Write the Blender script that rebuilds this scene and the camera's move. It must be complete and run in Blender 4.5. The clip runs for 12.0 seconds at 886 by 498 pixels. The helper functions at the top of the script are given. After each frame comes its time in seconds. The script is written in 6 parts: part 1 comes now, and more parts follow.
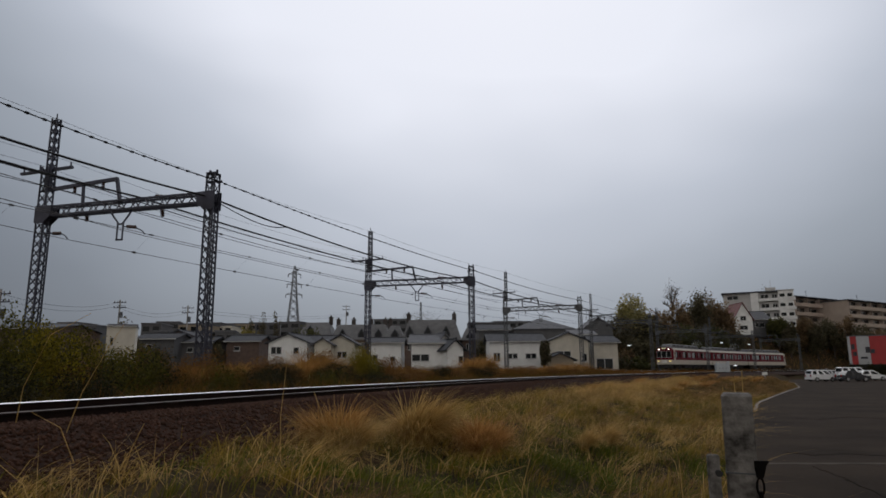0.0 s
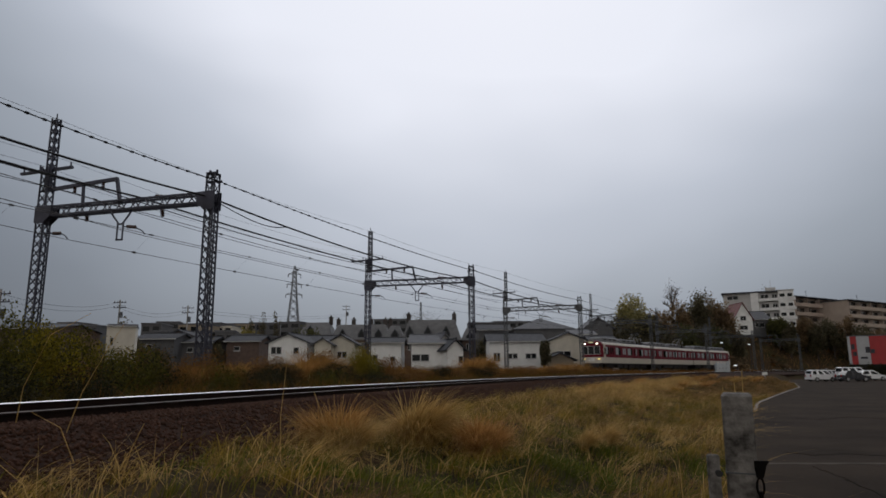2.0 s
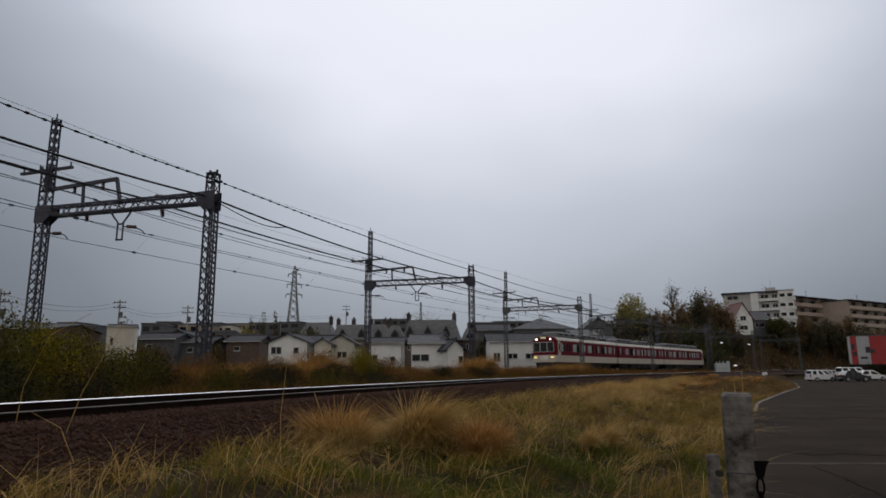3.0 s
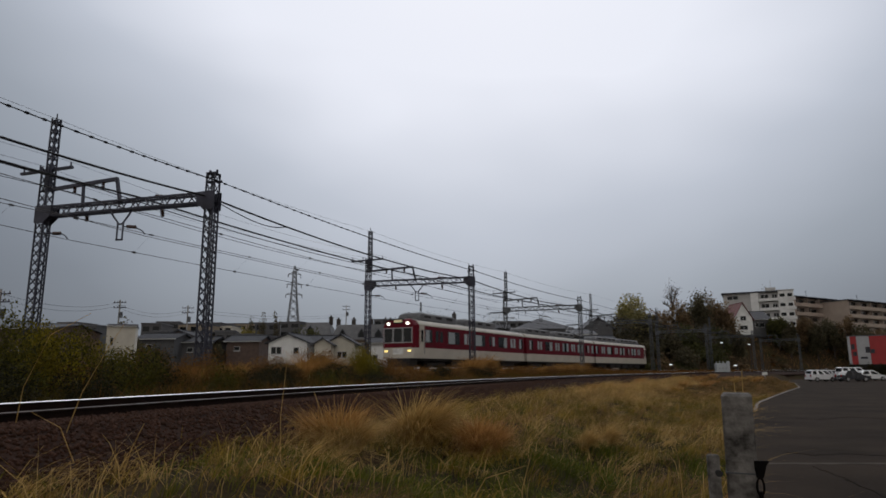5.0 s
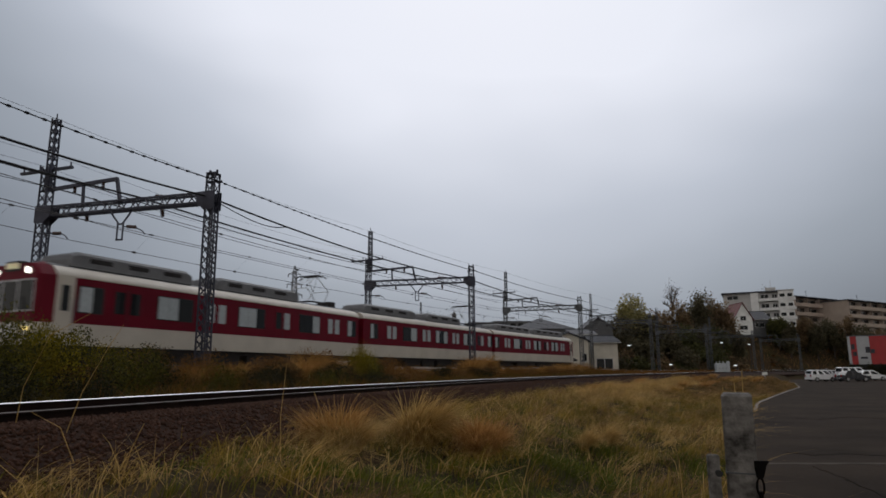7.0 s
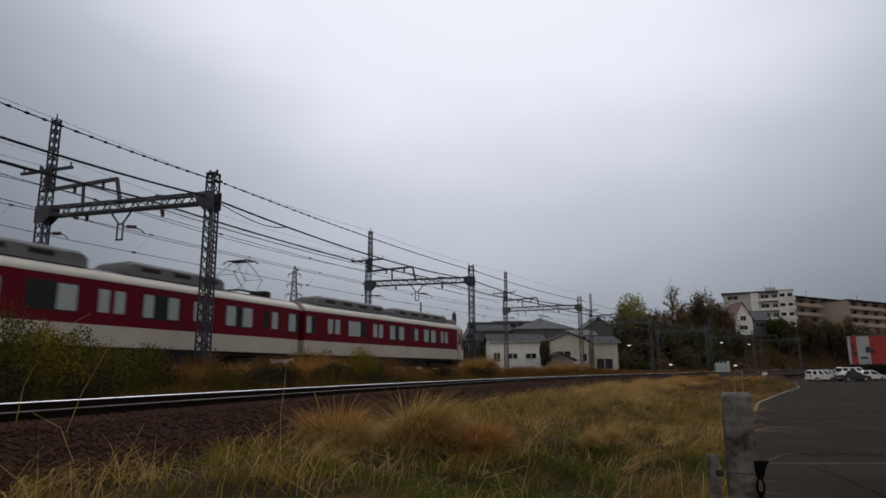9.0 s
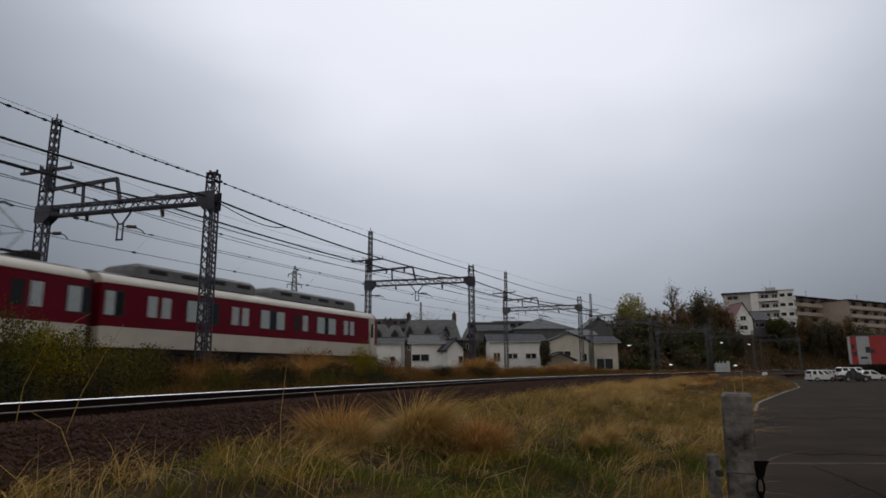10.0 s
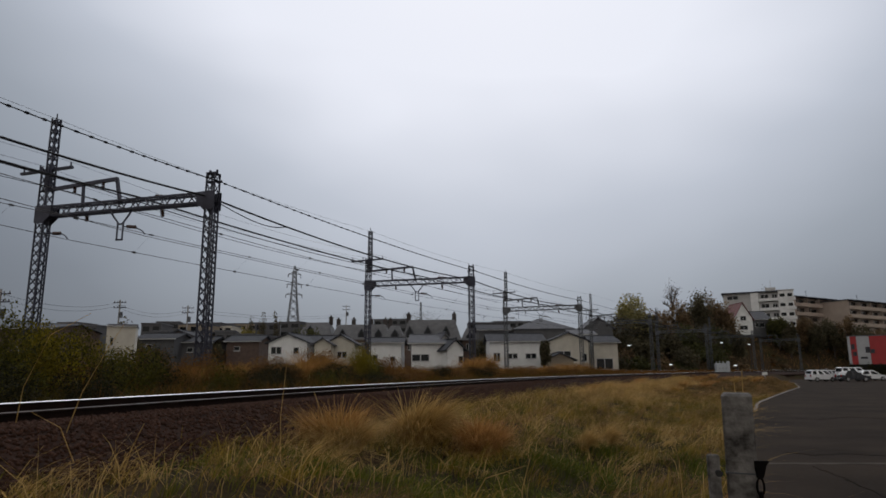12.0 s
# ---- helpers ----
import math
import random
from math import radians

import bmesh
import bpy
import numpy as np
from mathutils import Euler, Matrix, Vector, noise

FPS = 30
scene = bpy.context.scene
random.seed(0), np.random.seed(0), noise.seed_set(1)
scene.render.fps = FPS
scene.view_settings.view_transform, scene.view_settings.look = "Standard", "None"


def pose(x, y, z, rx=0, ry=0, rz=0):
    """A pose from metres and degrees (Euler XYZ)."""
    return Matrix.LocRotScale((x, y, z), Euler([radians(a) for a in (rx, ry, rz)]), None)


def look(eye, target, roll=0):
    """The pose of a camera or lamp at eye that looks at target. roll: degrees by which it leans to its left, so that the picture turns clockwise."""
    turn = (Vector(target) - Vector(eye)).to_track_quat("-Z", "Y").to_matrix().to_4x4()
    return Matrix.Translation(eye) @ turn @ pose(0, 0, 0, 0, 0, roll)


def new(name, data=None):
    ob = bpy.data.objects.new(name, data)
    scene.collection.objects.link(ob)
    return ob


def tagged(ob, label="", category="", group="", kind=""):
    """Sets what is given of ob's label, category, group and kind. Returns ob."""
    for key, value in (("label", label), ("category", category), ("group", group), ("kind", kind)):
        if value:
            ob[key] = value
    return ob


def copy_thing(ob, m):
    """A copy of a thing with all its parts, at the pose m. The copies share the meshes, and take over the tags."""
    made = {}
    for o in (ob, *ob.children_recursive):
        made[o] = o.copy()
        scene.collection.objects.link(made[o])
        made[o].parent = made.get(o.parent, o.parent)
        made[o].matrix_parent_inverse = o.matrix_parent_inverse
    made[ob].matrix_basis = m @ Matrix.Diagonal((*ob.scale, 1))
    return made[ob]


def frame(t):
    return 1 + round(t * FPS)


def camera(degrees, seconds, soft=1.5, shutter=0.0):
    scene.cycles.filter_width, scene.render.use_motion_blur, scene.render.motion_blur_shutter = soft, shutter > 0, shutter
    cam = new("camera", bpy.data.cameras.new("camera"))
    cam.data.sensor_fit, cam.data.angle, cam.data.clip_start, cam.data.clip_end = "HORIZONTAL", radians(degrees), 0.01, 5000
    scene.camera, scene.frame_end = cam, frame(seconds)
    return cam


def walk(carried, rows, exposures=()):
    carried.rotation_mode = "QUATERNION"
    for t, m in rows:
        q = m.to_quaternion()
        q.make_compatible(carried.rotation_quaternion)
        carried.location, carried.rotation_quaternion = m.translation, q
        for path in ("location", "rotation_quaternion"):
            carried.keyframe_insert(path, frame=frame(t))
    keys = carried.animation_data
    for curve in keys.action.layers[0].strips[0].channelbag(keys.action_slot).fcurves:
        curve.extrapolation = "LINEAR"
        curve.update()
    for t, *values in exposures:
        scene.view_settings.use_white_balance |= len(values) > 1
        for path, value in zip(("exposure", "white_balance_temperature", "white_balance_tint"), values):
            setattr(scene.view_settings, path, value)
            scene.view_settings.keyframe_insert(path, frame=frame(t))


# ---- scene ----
EYE = 1.35  # height of the camera over the car park, whose asphalt is z = 0
cam = camera(68.92, 12.0, soft=1.65, shutter=0.5)
CAM = pose(0, 0, EYE, 90 + 10.806, 0, 0) @ pose(0, 0, 0, 0, 0, -0.435)
walk(cam, [(0.0, CAM), (12.0, CAM)])

# ---------------------------------------------------------------- sky and light
SUN_EL, SUN_AZ = 48.0, 5.0  # the bright part of the overcast, azimuth from +y towards +x
world = bpy.data.worlds.new("overcast")
scene.world = world
world.use_nodes = True
wn, wl = world.node_tree.nodes, world.node_tree.links
wn.clear()


def wnode(kind, **kw):
    n = wn.new(kind)
    for k, v in kw.items():
        n.inputs[k].default_value = v
    return n


sky = wn.new("ShaderNodeTexSky")
sky.sky_type, sky.sun_disc = "NISHITA", False
sky.sun_elevation, sky.sun_rotation = radians(SUN_EL), radians(SUN_AZ)
sky.air_density, sky.dust_density = 1.0, 4.0
coord = wn.new("ShaderNodeTexCoord")
sund = Vector((math.sin(radians(SUN_AZ)) * math.cos(radians(SUN_EL)), math.cos(radians(SUN_AZ)) * math.cos(radians(SUN_EL)), math.sin(radians(SUN_EL))))
dot = wn.new("ShaderNodeVectorMath")
dot.operation = "DOT_PRODUCT"
dot.inputs[1].default_value = sund
wl.new(coord.outputs["Generated"], dot.inputs[0])
stretch = wn.new("ShaderNodeMapping")
stretch.inputs["Scale"].default_value = (1.0, 1.0, 2.6)
wl.new(coord.outputs["Generated"], stretch.inputs["Vector"])
cloud = wnode("ShaderNodeTexNoise", Scale=1.5, Detail=3.0, Roughness=0.42, Distortion=0.2)
wl.new(stretch.outputs[0], cloud.inputs["Vector"])
# thickness of the cloud deck: thin round the sun, thick and uneven away from it
thick = wn.new("ShaderNodeMath")
thick.operation = "MULTIPLY_ADD"
wl.new(cloud.outputs["Fac"], thick.inputs[0])
thick.inputs[1].default_value = 0.15
wl.new(dot.outputs["Value"], thick.inputs[2])
deck = wn.new("ShaderNodeValToRGB")
wl.new(thick.outputs[0], deck.inputs[0])
el = deck.color_ramp.elements
el[0].position, el[0].color = 0.0, (0.60, 0.565, 0.53, 1)
el[1].position, el[1].color = 1.0, (0.80, 0.83, 0.92, 1)
for pos, col in ((0.38, (0.31, 0.31, 0.315, 1)), (0.58, (0.108, 0.123, 0.147, 1)), (0.72, (0.20, 0.225, 0.265, 1)), (0.82, (0.32, 0.355, 0.41, 1)), (0.91, (0.50, 0.54, 0.62, 1))):
    e = el.new(pos)
    e.color = col
veil = wn.new("ShaderNodeMix")
veil.data_type, veil.blend_type = "RGBA", "MIX"
veil.inputs["Factor"].default_value = 0.96
dim = wn.new("ShaderNodeVectorMath")
dim.operation = "SCALE"
dim.inputs["Scale"].default_value = 0.1
wl.new(sky.outputs[0], dim.inputs[0])
wl.new(dim.outputs[0], veil.inputs["A"])
wl.new(deck.outputs[0], veil.inputs["B"])
back = wnode("ShaderNodeBackground", Strength=1.0)
wl.new(veil.outputs["Result"], back.inputs["Color"])
wl.new(back.outputs[0], wn.new("ShaderNodeOutputWorld").inputs[0])

sun = new("sun", bpy.data.lights.new("sun", "SUN"))
sun.data.energy, sun.data.angle, sun.data.color = 0.5, radians(40), (1.0, 0.97, 0.93)
sun.matrix_world = look(sund * 50, (0, 0, 0))
scene.view_settings.exposure = 0.0


# ---------------------------------------------------------------- materials
MATS = {}


def mat(name, base, rough=0.8, metal=0.0, vary=0.25, scale=3.0, bump=0.2, fine=40.0, tint=None, emit=0.0, island=0.0, obj=0.0, stretch_z=1.0, spec=0.5):
    """A procedural surface: base colour broken up at two scales (blotches and grain), with relief; island / obj vary it from piece to piece."""
    if name in MATS:
        return MATS[name]
    m = bpy.data.materials.new(name)
    m.use_nodes = True
    n, l = m.node_tree.nodes, m.node_tree.links
    b = n["Principled BSDF"]
    b.inputs["Roughness"].default_value, b.inputs["Metallic"].default_value = rough, metal
    b.inputs["Specular IOR Level"].default_value = spec
    tc = n.new("ShaderNodeTexCoord")
    mp = n.new("ShaderNodeMapping")
    mp.inputs["Scale"].default_value = (1, 1, stretch_z)
    l.new(tc.outputs["Object"], mp.inputs["Vector"])
    big = n.new("ShaderNodeTexNoise")
    big.inputs["Scale"].default_value, big.inputs["Detail"].default_value = scale, 6
    small = n.new("ShaderNodeTexNoise")
    small.inputs["Scale"].default_value, small.inputs["Detail"].default_value = fine, 3
    l.new(mp.outputs[0], big.inputs["Vector"])
    l.new(mp.outputs[0], small.inputs["Vector"])
    add = n.new("ShaderNodeMath")
    add.operation = "MULTIPLY_ADD"
    l.new(small.outputs["Fac"], add.inputs[0])
    add.inputs[1].default_value = 0.4
    l.new(big.outputs["Fac"], add.inputs[2])
    last = add
    if island or obj:
        src = n.new("ShaderNodeNewGeometry").outputs["Random Per Island"] if island else n.new("ShaderNodeObjectInfo").outputs["Random"]
        more = n.new("ShaderNodeMath")
        more.operation = "MULTIPLY_ADD"
        l.new(src, more.inputs[0])
        more.inputs[1].default_value = island or obj
        l.new(add.outputs[0], more.inputs[2])
        last = more
    ramp = n.new("ShaderNodeValToRGB")
    l.new(last.outputs[0], ramp.inputs[0])
    lo = [c * (1 - vary) for c in base]
    hi = [min(1, c * (1 + vary)) for c in (tint or base)]
    top = 0.95 + (island or obj)
    r = ramp.color_ramp.elements
    r[0].position, r[0].color = 0.45 / max(1, top), (*lo, 1)
    r[1].position, r[1].color = min(1, top / max(1, top)), (*hi, 1)
    if top > 1:
        sc = n.new("ShaderNodeMath")
        sc.operation = "DIVIDE"
        l.new(last.outputs[0], sc.inputs[0])
        sc.inputs[1].default_value = top
        l.new(sc.outputs[0], ramp.inputs[0])
    l.new(ramp.outputs[0], b.inputs["Base Color"])
    if bump:
        bp = n.new("ShaderNodeBump")
        bp.inputs["Strength"].default_value, bp.inputs["Distance"].default_value = bump, 0.02
        l.new(small.outputs["Fac"], bp.inputs["Height"])
        l.new(bp.outputs[0], b.inputs["Normal"])
    if emit:
        b.inputs["Emission Color"].default_value = (*base, 1)
        b.inputs["Emission Strength"].default_value = emit
    MATS[name] = m
    return m


STEEL_DARK = mat("weathered_lattice_steel", (0.045, 0.047, 0.068), 0.6, 0.3, 0.4, 2.0)
STEEL_POST = mat("grey_galvanised_steel", (0.10, 0.106, 0.115), 0.55, 0.6, 0.25, 1.5)
WIRE = mat("dark_cable", (0.012, 0.012, 0.014), 0.8, 0.0, 0.2, spec=0.2)
WIRE_THIN = mat("dull_copper_wire", (0.045, 0.043, 0.045), 0.7, 0.2, 0.2)
PORCELAIN = mat("brown_insulator_glaze", (0.06, 0.035, 0.03), 0.25, 0, 0.2)
RAIL_TOP = mat("polished_railhead", (0.92, 0.92, 0.93), 0.45, 1.0, 0.08, 2.0, 0.02)
RAIL_SIDE = mat("rusty_rail_web", (0.014, 0.008, 0.006), 0.9, 0.0, 0.4, 4.0, spec=0.1)
RAIL_DULL = mat("dull_railhead", (0.36, 0.31, 0.29), 0.5, 0.8, 0.2, 3.0, 0.05)
BALLAST_FILL = mat("brown_ballast_fill", (0.024, 0.0105, 0.0065), 0.95, 0, 0.6, 9.0, 0.9, 30, (0.034, 0.017, 0.011), spec=0.1)
SLEEPER = mat("stained_sleeper", (0.02, 0.014, 0.011), 0.9, 0, 0.35, 5.0)
BALLAST = mat("brown_ballast", (0.03, 0.0125, 0.007), 0.95, 0, 0.5, 6.0, 0.8, 30, (0.056, 0.027, 0.017), island=0.5, spec=0.15)
ASPHALT = mat("worn_asphalt", (0.031, 0.0215, 0.0145), 0.95, 0, 0.5, 0.5, 0.5, 45, spec=0.08)
CONCRETE = mat("weathered_concrete", (0.3, 0.29, 0.28), 0.9, 0, 0.5, 7.0, 0.5, 60)
MAROON = mat("maroon_train_paint", (0.135, 0.003, 0.014), 0.5, 0, 0.16, 1.2, 0.02, 30, spec=0.14)
CREAM = mat("ivory_train_paint", (0.55, 0.505, 0.435), 0.45, 0, 0.1, 1.2, 0.02, 30)
ROOF_GREY = mat("grey_train_roof", (0.15, 0.152, 0.16), 0.7, 0, 0.2, 2.0, 0.1)
UNDER = mat("sooty_underframe", (0.022, 0.02, 0.02), 0.85, 0.1, 0.4, 3.0)
RUBBER = mat("black_rubber", (0.015, 0.015, 0.015), 0.7, 0, 0.1)
SEAL = mat("grey_window_frame", (0.3, 0.3, 0.31), 0.4, 0.6, 0.1)
LAMP_WHITE = mat("lit_headlamp", (1.0, 0.93, 0.8), 0.3, emit=3.5, bump=0)
LAMP_WARM = mat("lit_marker_lamp", (1.0, 0.72, 0.22), 0.3, emit=1.6, bump=0)
LAMP_SIGN = mat("lit_destination_blind", (1.0, 0.8, 0.5), 0.4, emit=0.12, bump=0)
LAMP_OFF = mat("unlit_lamp_glass", (0.25, 0.22, 0.2), 0.15, bump=0)


def glass(name, tint, rough=0.08):
    m = bpy.data.materials.new(name)
    m.use_nodes = True
    b = m.node_tree.nodes["Principled BSDF"]
    b.inputs["Base Color"].default_value = (*tint, 1)
    b.inputs["Roughness"].default_value = rough
    b.inputs["IOR"].default_value = 1.5
    b.inputs["Specular IOR Level"].default_value = 0.2
    return m


GLASS_DARK = glass("dark_window_glass", (0.012, 0.014, 0.016))
# pale pane colour stands in for sky light showing through the train
GLASS_SKYLIT = mat("window_painted_skylit", (0.4, 0.44, 0.46), 0.25, 0, 0.3, 6.0, 0.02, 20, island=0.6)


# ---------------------------------------------------------------- mesh tools
class Geo:
    """Collects vertices and faces of one mesh."""

    def __init__(self):
        self.v, self.f = [], []

    def quadbox(self, corners):
        k = len(self.v)
        self.v += [tuple(c) for c in corners]
        self.f += [tuple(k + i for i in q) for q in ((0, 3, 2, 1), (4, 5, 6, 7), (0, 1, 5, 4), (1, 2, 6, 5), (2, 3, 7, 6), (3, 0, 4, 7))]
        return self

    def box(self, x0, x1, y0, y1, z0, z1):
        return self.quadbox([(x0, y0, z0), (x1, y0, z0), (x1, y1, z0), (x0, y1, z0), (x0, y0, z1), (x1, y0, z1), (x1, y1, z1), (x0, y1, z1)])

    def soft(self, x0, x1, y0, y1, z0, z1, c=0.03):
        """A box with chamfered upright and upper edges."""
        ring = lambda i, z: [(x0 + i + c, y0 + i, z), (x1 - i - c, y0 + i, z), (x1 - i, y0 + i + c, z), (x1 - i, y1 - i - c, z), (x1 - i - c, y1 - i, z), (x0 + i + c, y1 - i, z), (x0 + i, y1 - i - c, z), (x0 + i, y0 + i + c, z)]
        return self.rings([ring(0, z0), ring(0, z1 - c), ring(c, z1)])

    def rings(self, rings, cap=True, closed=True):
        k, n = len(self.v), len(rings[0])
        for r in rings:
            self.v += [tuple(p) for p in r]
        for a in range(len(rings) - 1):
            for i in range(n if closed else n - 1):
                j = (i + 1) % n
                self.f.append((k + a * n + i, k + a * n + j, k + (a + 1) * n + j, k + (a + 1) * n + i))
        if cap:
            self.f.append(tuple(k + i for i in reversed(range(n))))
            self.f.append(tuple(k + (len(rings) - 1) * n + i for i in range(n)))
        return self

    def bar(self, p, q, w, h=None):
        """A square bar from p to q."""
        p, q = Vector(p), Vector(q)
        d = (q - p).normalized()
        up = Vector((0, 0, 1)) if abs(d.z) < 0.95 else Vector((0, 1, 0))
        a = d.cross(up).normalized() * w / 2
        b = a.cross(d).normalized() * (h or w) / 2
        return self.quadbox([p - a - b, q - a - b, q + a - b, p + a - b, p - a + b, q - a + b, q + a + b, p + a + b])

    def tube(self, pts, r, n=6, taper=None):
        rings = []
        for i, p in enumerate(pts):
            p = Vector(p)
            d = (Vector(pts[min(i + 1, len(pts) - 1)]) - Vector(pts[max(i - 1, 0)])).normalized()
            up = Vector((0, 0, 1)) if abs(d.z) < 0.9 else Vector((1, 0, 0))
            a = d.cross(up).normalized()
            b = a.cross(d)
            rr = taper[i] if taper else r
            rings.append([p + (a * math.cos(2 * math.pi * k / n) + b * math.sin(2 * math.pi * k / n)) * rr for k in range(n)])
        return self.rings(rings)

    def prism(self, outline, y0, y1):
        """An outline of (x, z) pulled along y."""
        return self.rings([[(x, y0, z) for x, z in outline], [(x, y1, z) for x, z in outline]])

    def mesh(self, name, material, smooth=False):
        me = bpy.data.meshes.new(name)
        me.from_pydata(self.v, [], self.f)
        me.materials.append(material)
        bm = bmesh.new()
        bm.from_mesh(me)
        bmesh.ops.recalc_face_normals(bm, faces=bm.faces)
        bm.to_mesh(me)
        bm.free()
        if smooth:
            me.shade_smooth()
        return me


def part(name, g, material, parent, label="", smooth=False):
    ob = new(name, g.mesh(name, material, smooth) if isinstance(g, Geo) else g)
    ob.parent = parent
    return tagged(ob, label) if label else ob


def thing(name, m, label, category, group="", kind=""):
    ob = new(name)
    ob.matrix_world = m
    ob.empty_display_size = 0.2
    return tagged(ob, label, category, group, kind)


def solo(name, g, material, label="", category="", group="", kind="", m=None, smooth=False):
    ob = new(name, g.mesh(name, material, smooth) if isinstance(g, Geo) else g)
    if m is not None:
        ob.matrix_world = m
    return tagged(ob, label, category, group, kind)


def raw_mesh(name, verts, faces, material, smooth=False):
    """A mesh from arrays; all faces have the same number of corners."""
    me = bpy.data.meshes.new(name)
    verts, faces = np.asarray(verts, np.float32), np.asarray(faces, np.int32)
    me.vertices.add(len(verts))
    me.vertices.foreach_set("co", verts.ravel())
    k = faces.shape[1]
    me.loops.add(faces.size)
    me.loops.foreach_set("vertex_index", faces.ravel())
    me.polygons.add(len(faces))
    me.polygons.foreach_set("loop_start", np.arange(0, faces.size, k, dtype=np.int32))
    me.update(calc_edges=True)
    me.validate()
    me.materials.append(material)
    if smooth:
        me.shade_smooth()
    return me


# ---------------------------------------------------------------- the line of the railway
# The curve is the near side of the train. s runs along it, away from the camera; o is the distance
# to its side, positive away from the camera.
DS = 0.5
S_ALL = np.arange(-140.0, 420.0, DS)


def heading(s):
    u = np.clip(s, -85.0, 165.0)
    return 0.419 + 0.004202 * u - 0.3291e-4 * u * u + 0.1675e-6 * u ** 3 + 0.011 * np.clip(s - 156.0, 0.0, 50.0)


_h = heading(S_ALL + DS / 2)
_x = np.concatenate([[0], np.cumsum(np.sin(_h) * DS)])[:-1]
_y = np.concatenate([[0], np.cumsum(np.cos(_h) * DS)])[:-1]
_i0 = int(round(140.0 / DS))
LINE_X, LINE_Y = _x - _x[_i0] - 8.552, _y - _y[_i0] + 33.451
RAIL_Z = EYE + 0.05


def at(s, o=0.0, z=0.0):
    h = float(heading(s))
    x, y = float(np.interp(s, S_ALL, LINE_X)), float(np.interp(s, S_ALL, LINE_Y))
    return Vector((x - math.cos(h) * o, y + math.sin(h) * o, z))


def place_on(s, o, z):
    """A pose at (s, o) whose y axis runs along the line, away from the camera, and whose -x axis points to the far side."""
    return Matrix.Translation(at(s, o, z)) @ pose(0, 0, 0, 0, 0, -math.degrees(float(heading(s))))


def to_line(x, y):
    """(s, o) of points of the plan."""
    x, y = np.asarray(x, float), np.asarray(y, float)
    best, bi = np.full(x.shape, 1e18), np.zeros(x.shape, int)
    for i in range(0, len(S_ALL), 4):
        d = (x - LINE_X[i]) ** 2 + (y - LINE_Y[i]) ** 2
        w = d < best
        best[w], bi[w] = d[w], i
    s = S_ALL[bi]
    h = heading(s)
    dx, dy = x - LINE_X[bi], y - LINE_Y[bi]
    return s + dx * np.sin(h) + dy * np.cos(h), -dx * np.cos(h) + dy * np.sin(h)


def near_track(s):
    """Offset and railhead height of the nearer, single track's middle."""
    u = np.clip((5.0 - np.asarray(s, float)) / 30.0, 0, 1.6)
    return -(10.75 + 0.85 * u), EYE - 0.41 + 0.0016 * np.clip(np.asarray(s, float) + 25, -30, 100)


def smooth(a, b, x):
    t = np.clip((x - a) / (b - a), 0, 1)
    return t * t * (3 - 2 * t)


def ripple(x, y):
    return 0.06 * np.sin(x * 1.3 + 0.7 * y) * np.sin(y * 0.9 - 0.4 * x) + 0.04 * np.sin(2.9 * x + 1.1) * np.sin(3.3 * y)


def lot_x(y):
    """The edge of the car park: its x at each y."""
    return np.interp(y, [-75, 0, 2.3, 6, 15.5, 27, 52.5, 82, 92, 110], [-38, 0.0, 1.0, 2.6, 7.0, 12.7, 28.2, 43.5, 48.0, 58.0])


def lot_z(y):
    """The car park falls away slightly at its far end."""
    return -0.36 * smooth(35, 95, y)


def ground_z(x, y):
    s, o = to_line(x, y)
    no, nz = near_track(s)
    d = o - no  # distance from the middle of the near track, positive away from the camera
    bed = nz - 0.20
    # towards the camera: shoulder of the ballast, grass slope, car park
    k = -d
    z_near = np.where(k < 1.75, bed, np.where(k < 2.95, bed - 0.40 * (k - 1.75) / 1.2, 0.0))
    dl = np.clip((lot_x(y) - x) * 0.88, 0, None)  # distance to the car park
    t = (k - 2.95) / np.maximum(k - 2.95 + dl, 0.01)
    z_near = np.where(k >= 2.95, lot_z(y) * t ** 2 + (bed - 0.4) * (1 - smooth(0.12, 0.8, t)) - 0.16 * smooth(0.45, 0.75, t) * smooth(0.0, 0.5, dl) * smooth(-8, 2, y) + 2.0 * ripple(x, y) * smooth(0, 1.5, dl) * smooth(2.95, 4.2, k), z_near)
    # beyond it: ditch and bank up to the double track
    z_mid = bed - 0.25 * smooth(1.75, 2.6, d) + (RAIL_Z - 0.35 - bed + 0.25) * smooth(3.0, 7.5, d) + np.where((d > 2.6) & (o < -2), ripple(x, y), 0)
    z = np.where(d < 0, z_near, np.where(o < -1.6, z_mid, RAIL_Z - 0.23))
    z = np.where(o > 8.0, RAIL_Z - 0.23 - 2.0 * smooth(8.0, 13.0, o), z)
    # wooded hill beyond the far bend
    hill = 13.0 * smooth(9, 30, o) * smooth(85, 150, s)
    return z + np.where(o > 8, hill, 0) + np.where(o > 60, 0.4 * np.sin(x * 0.05) * np.sin(y * 0.04), 0)


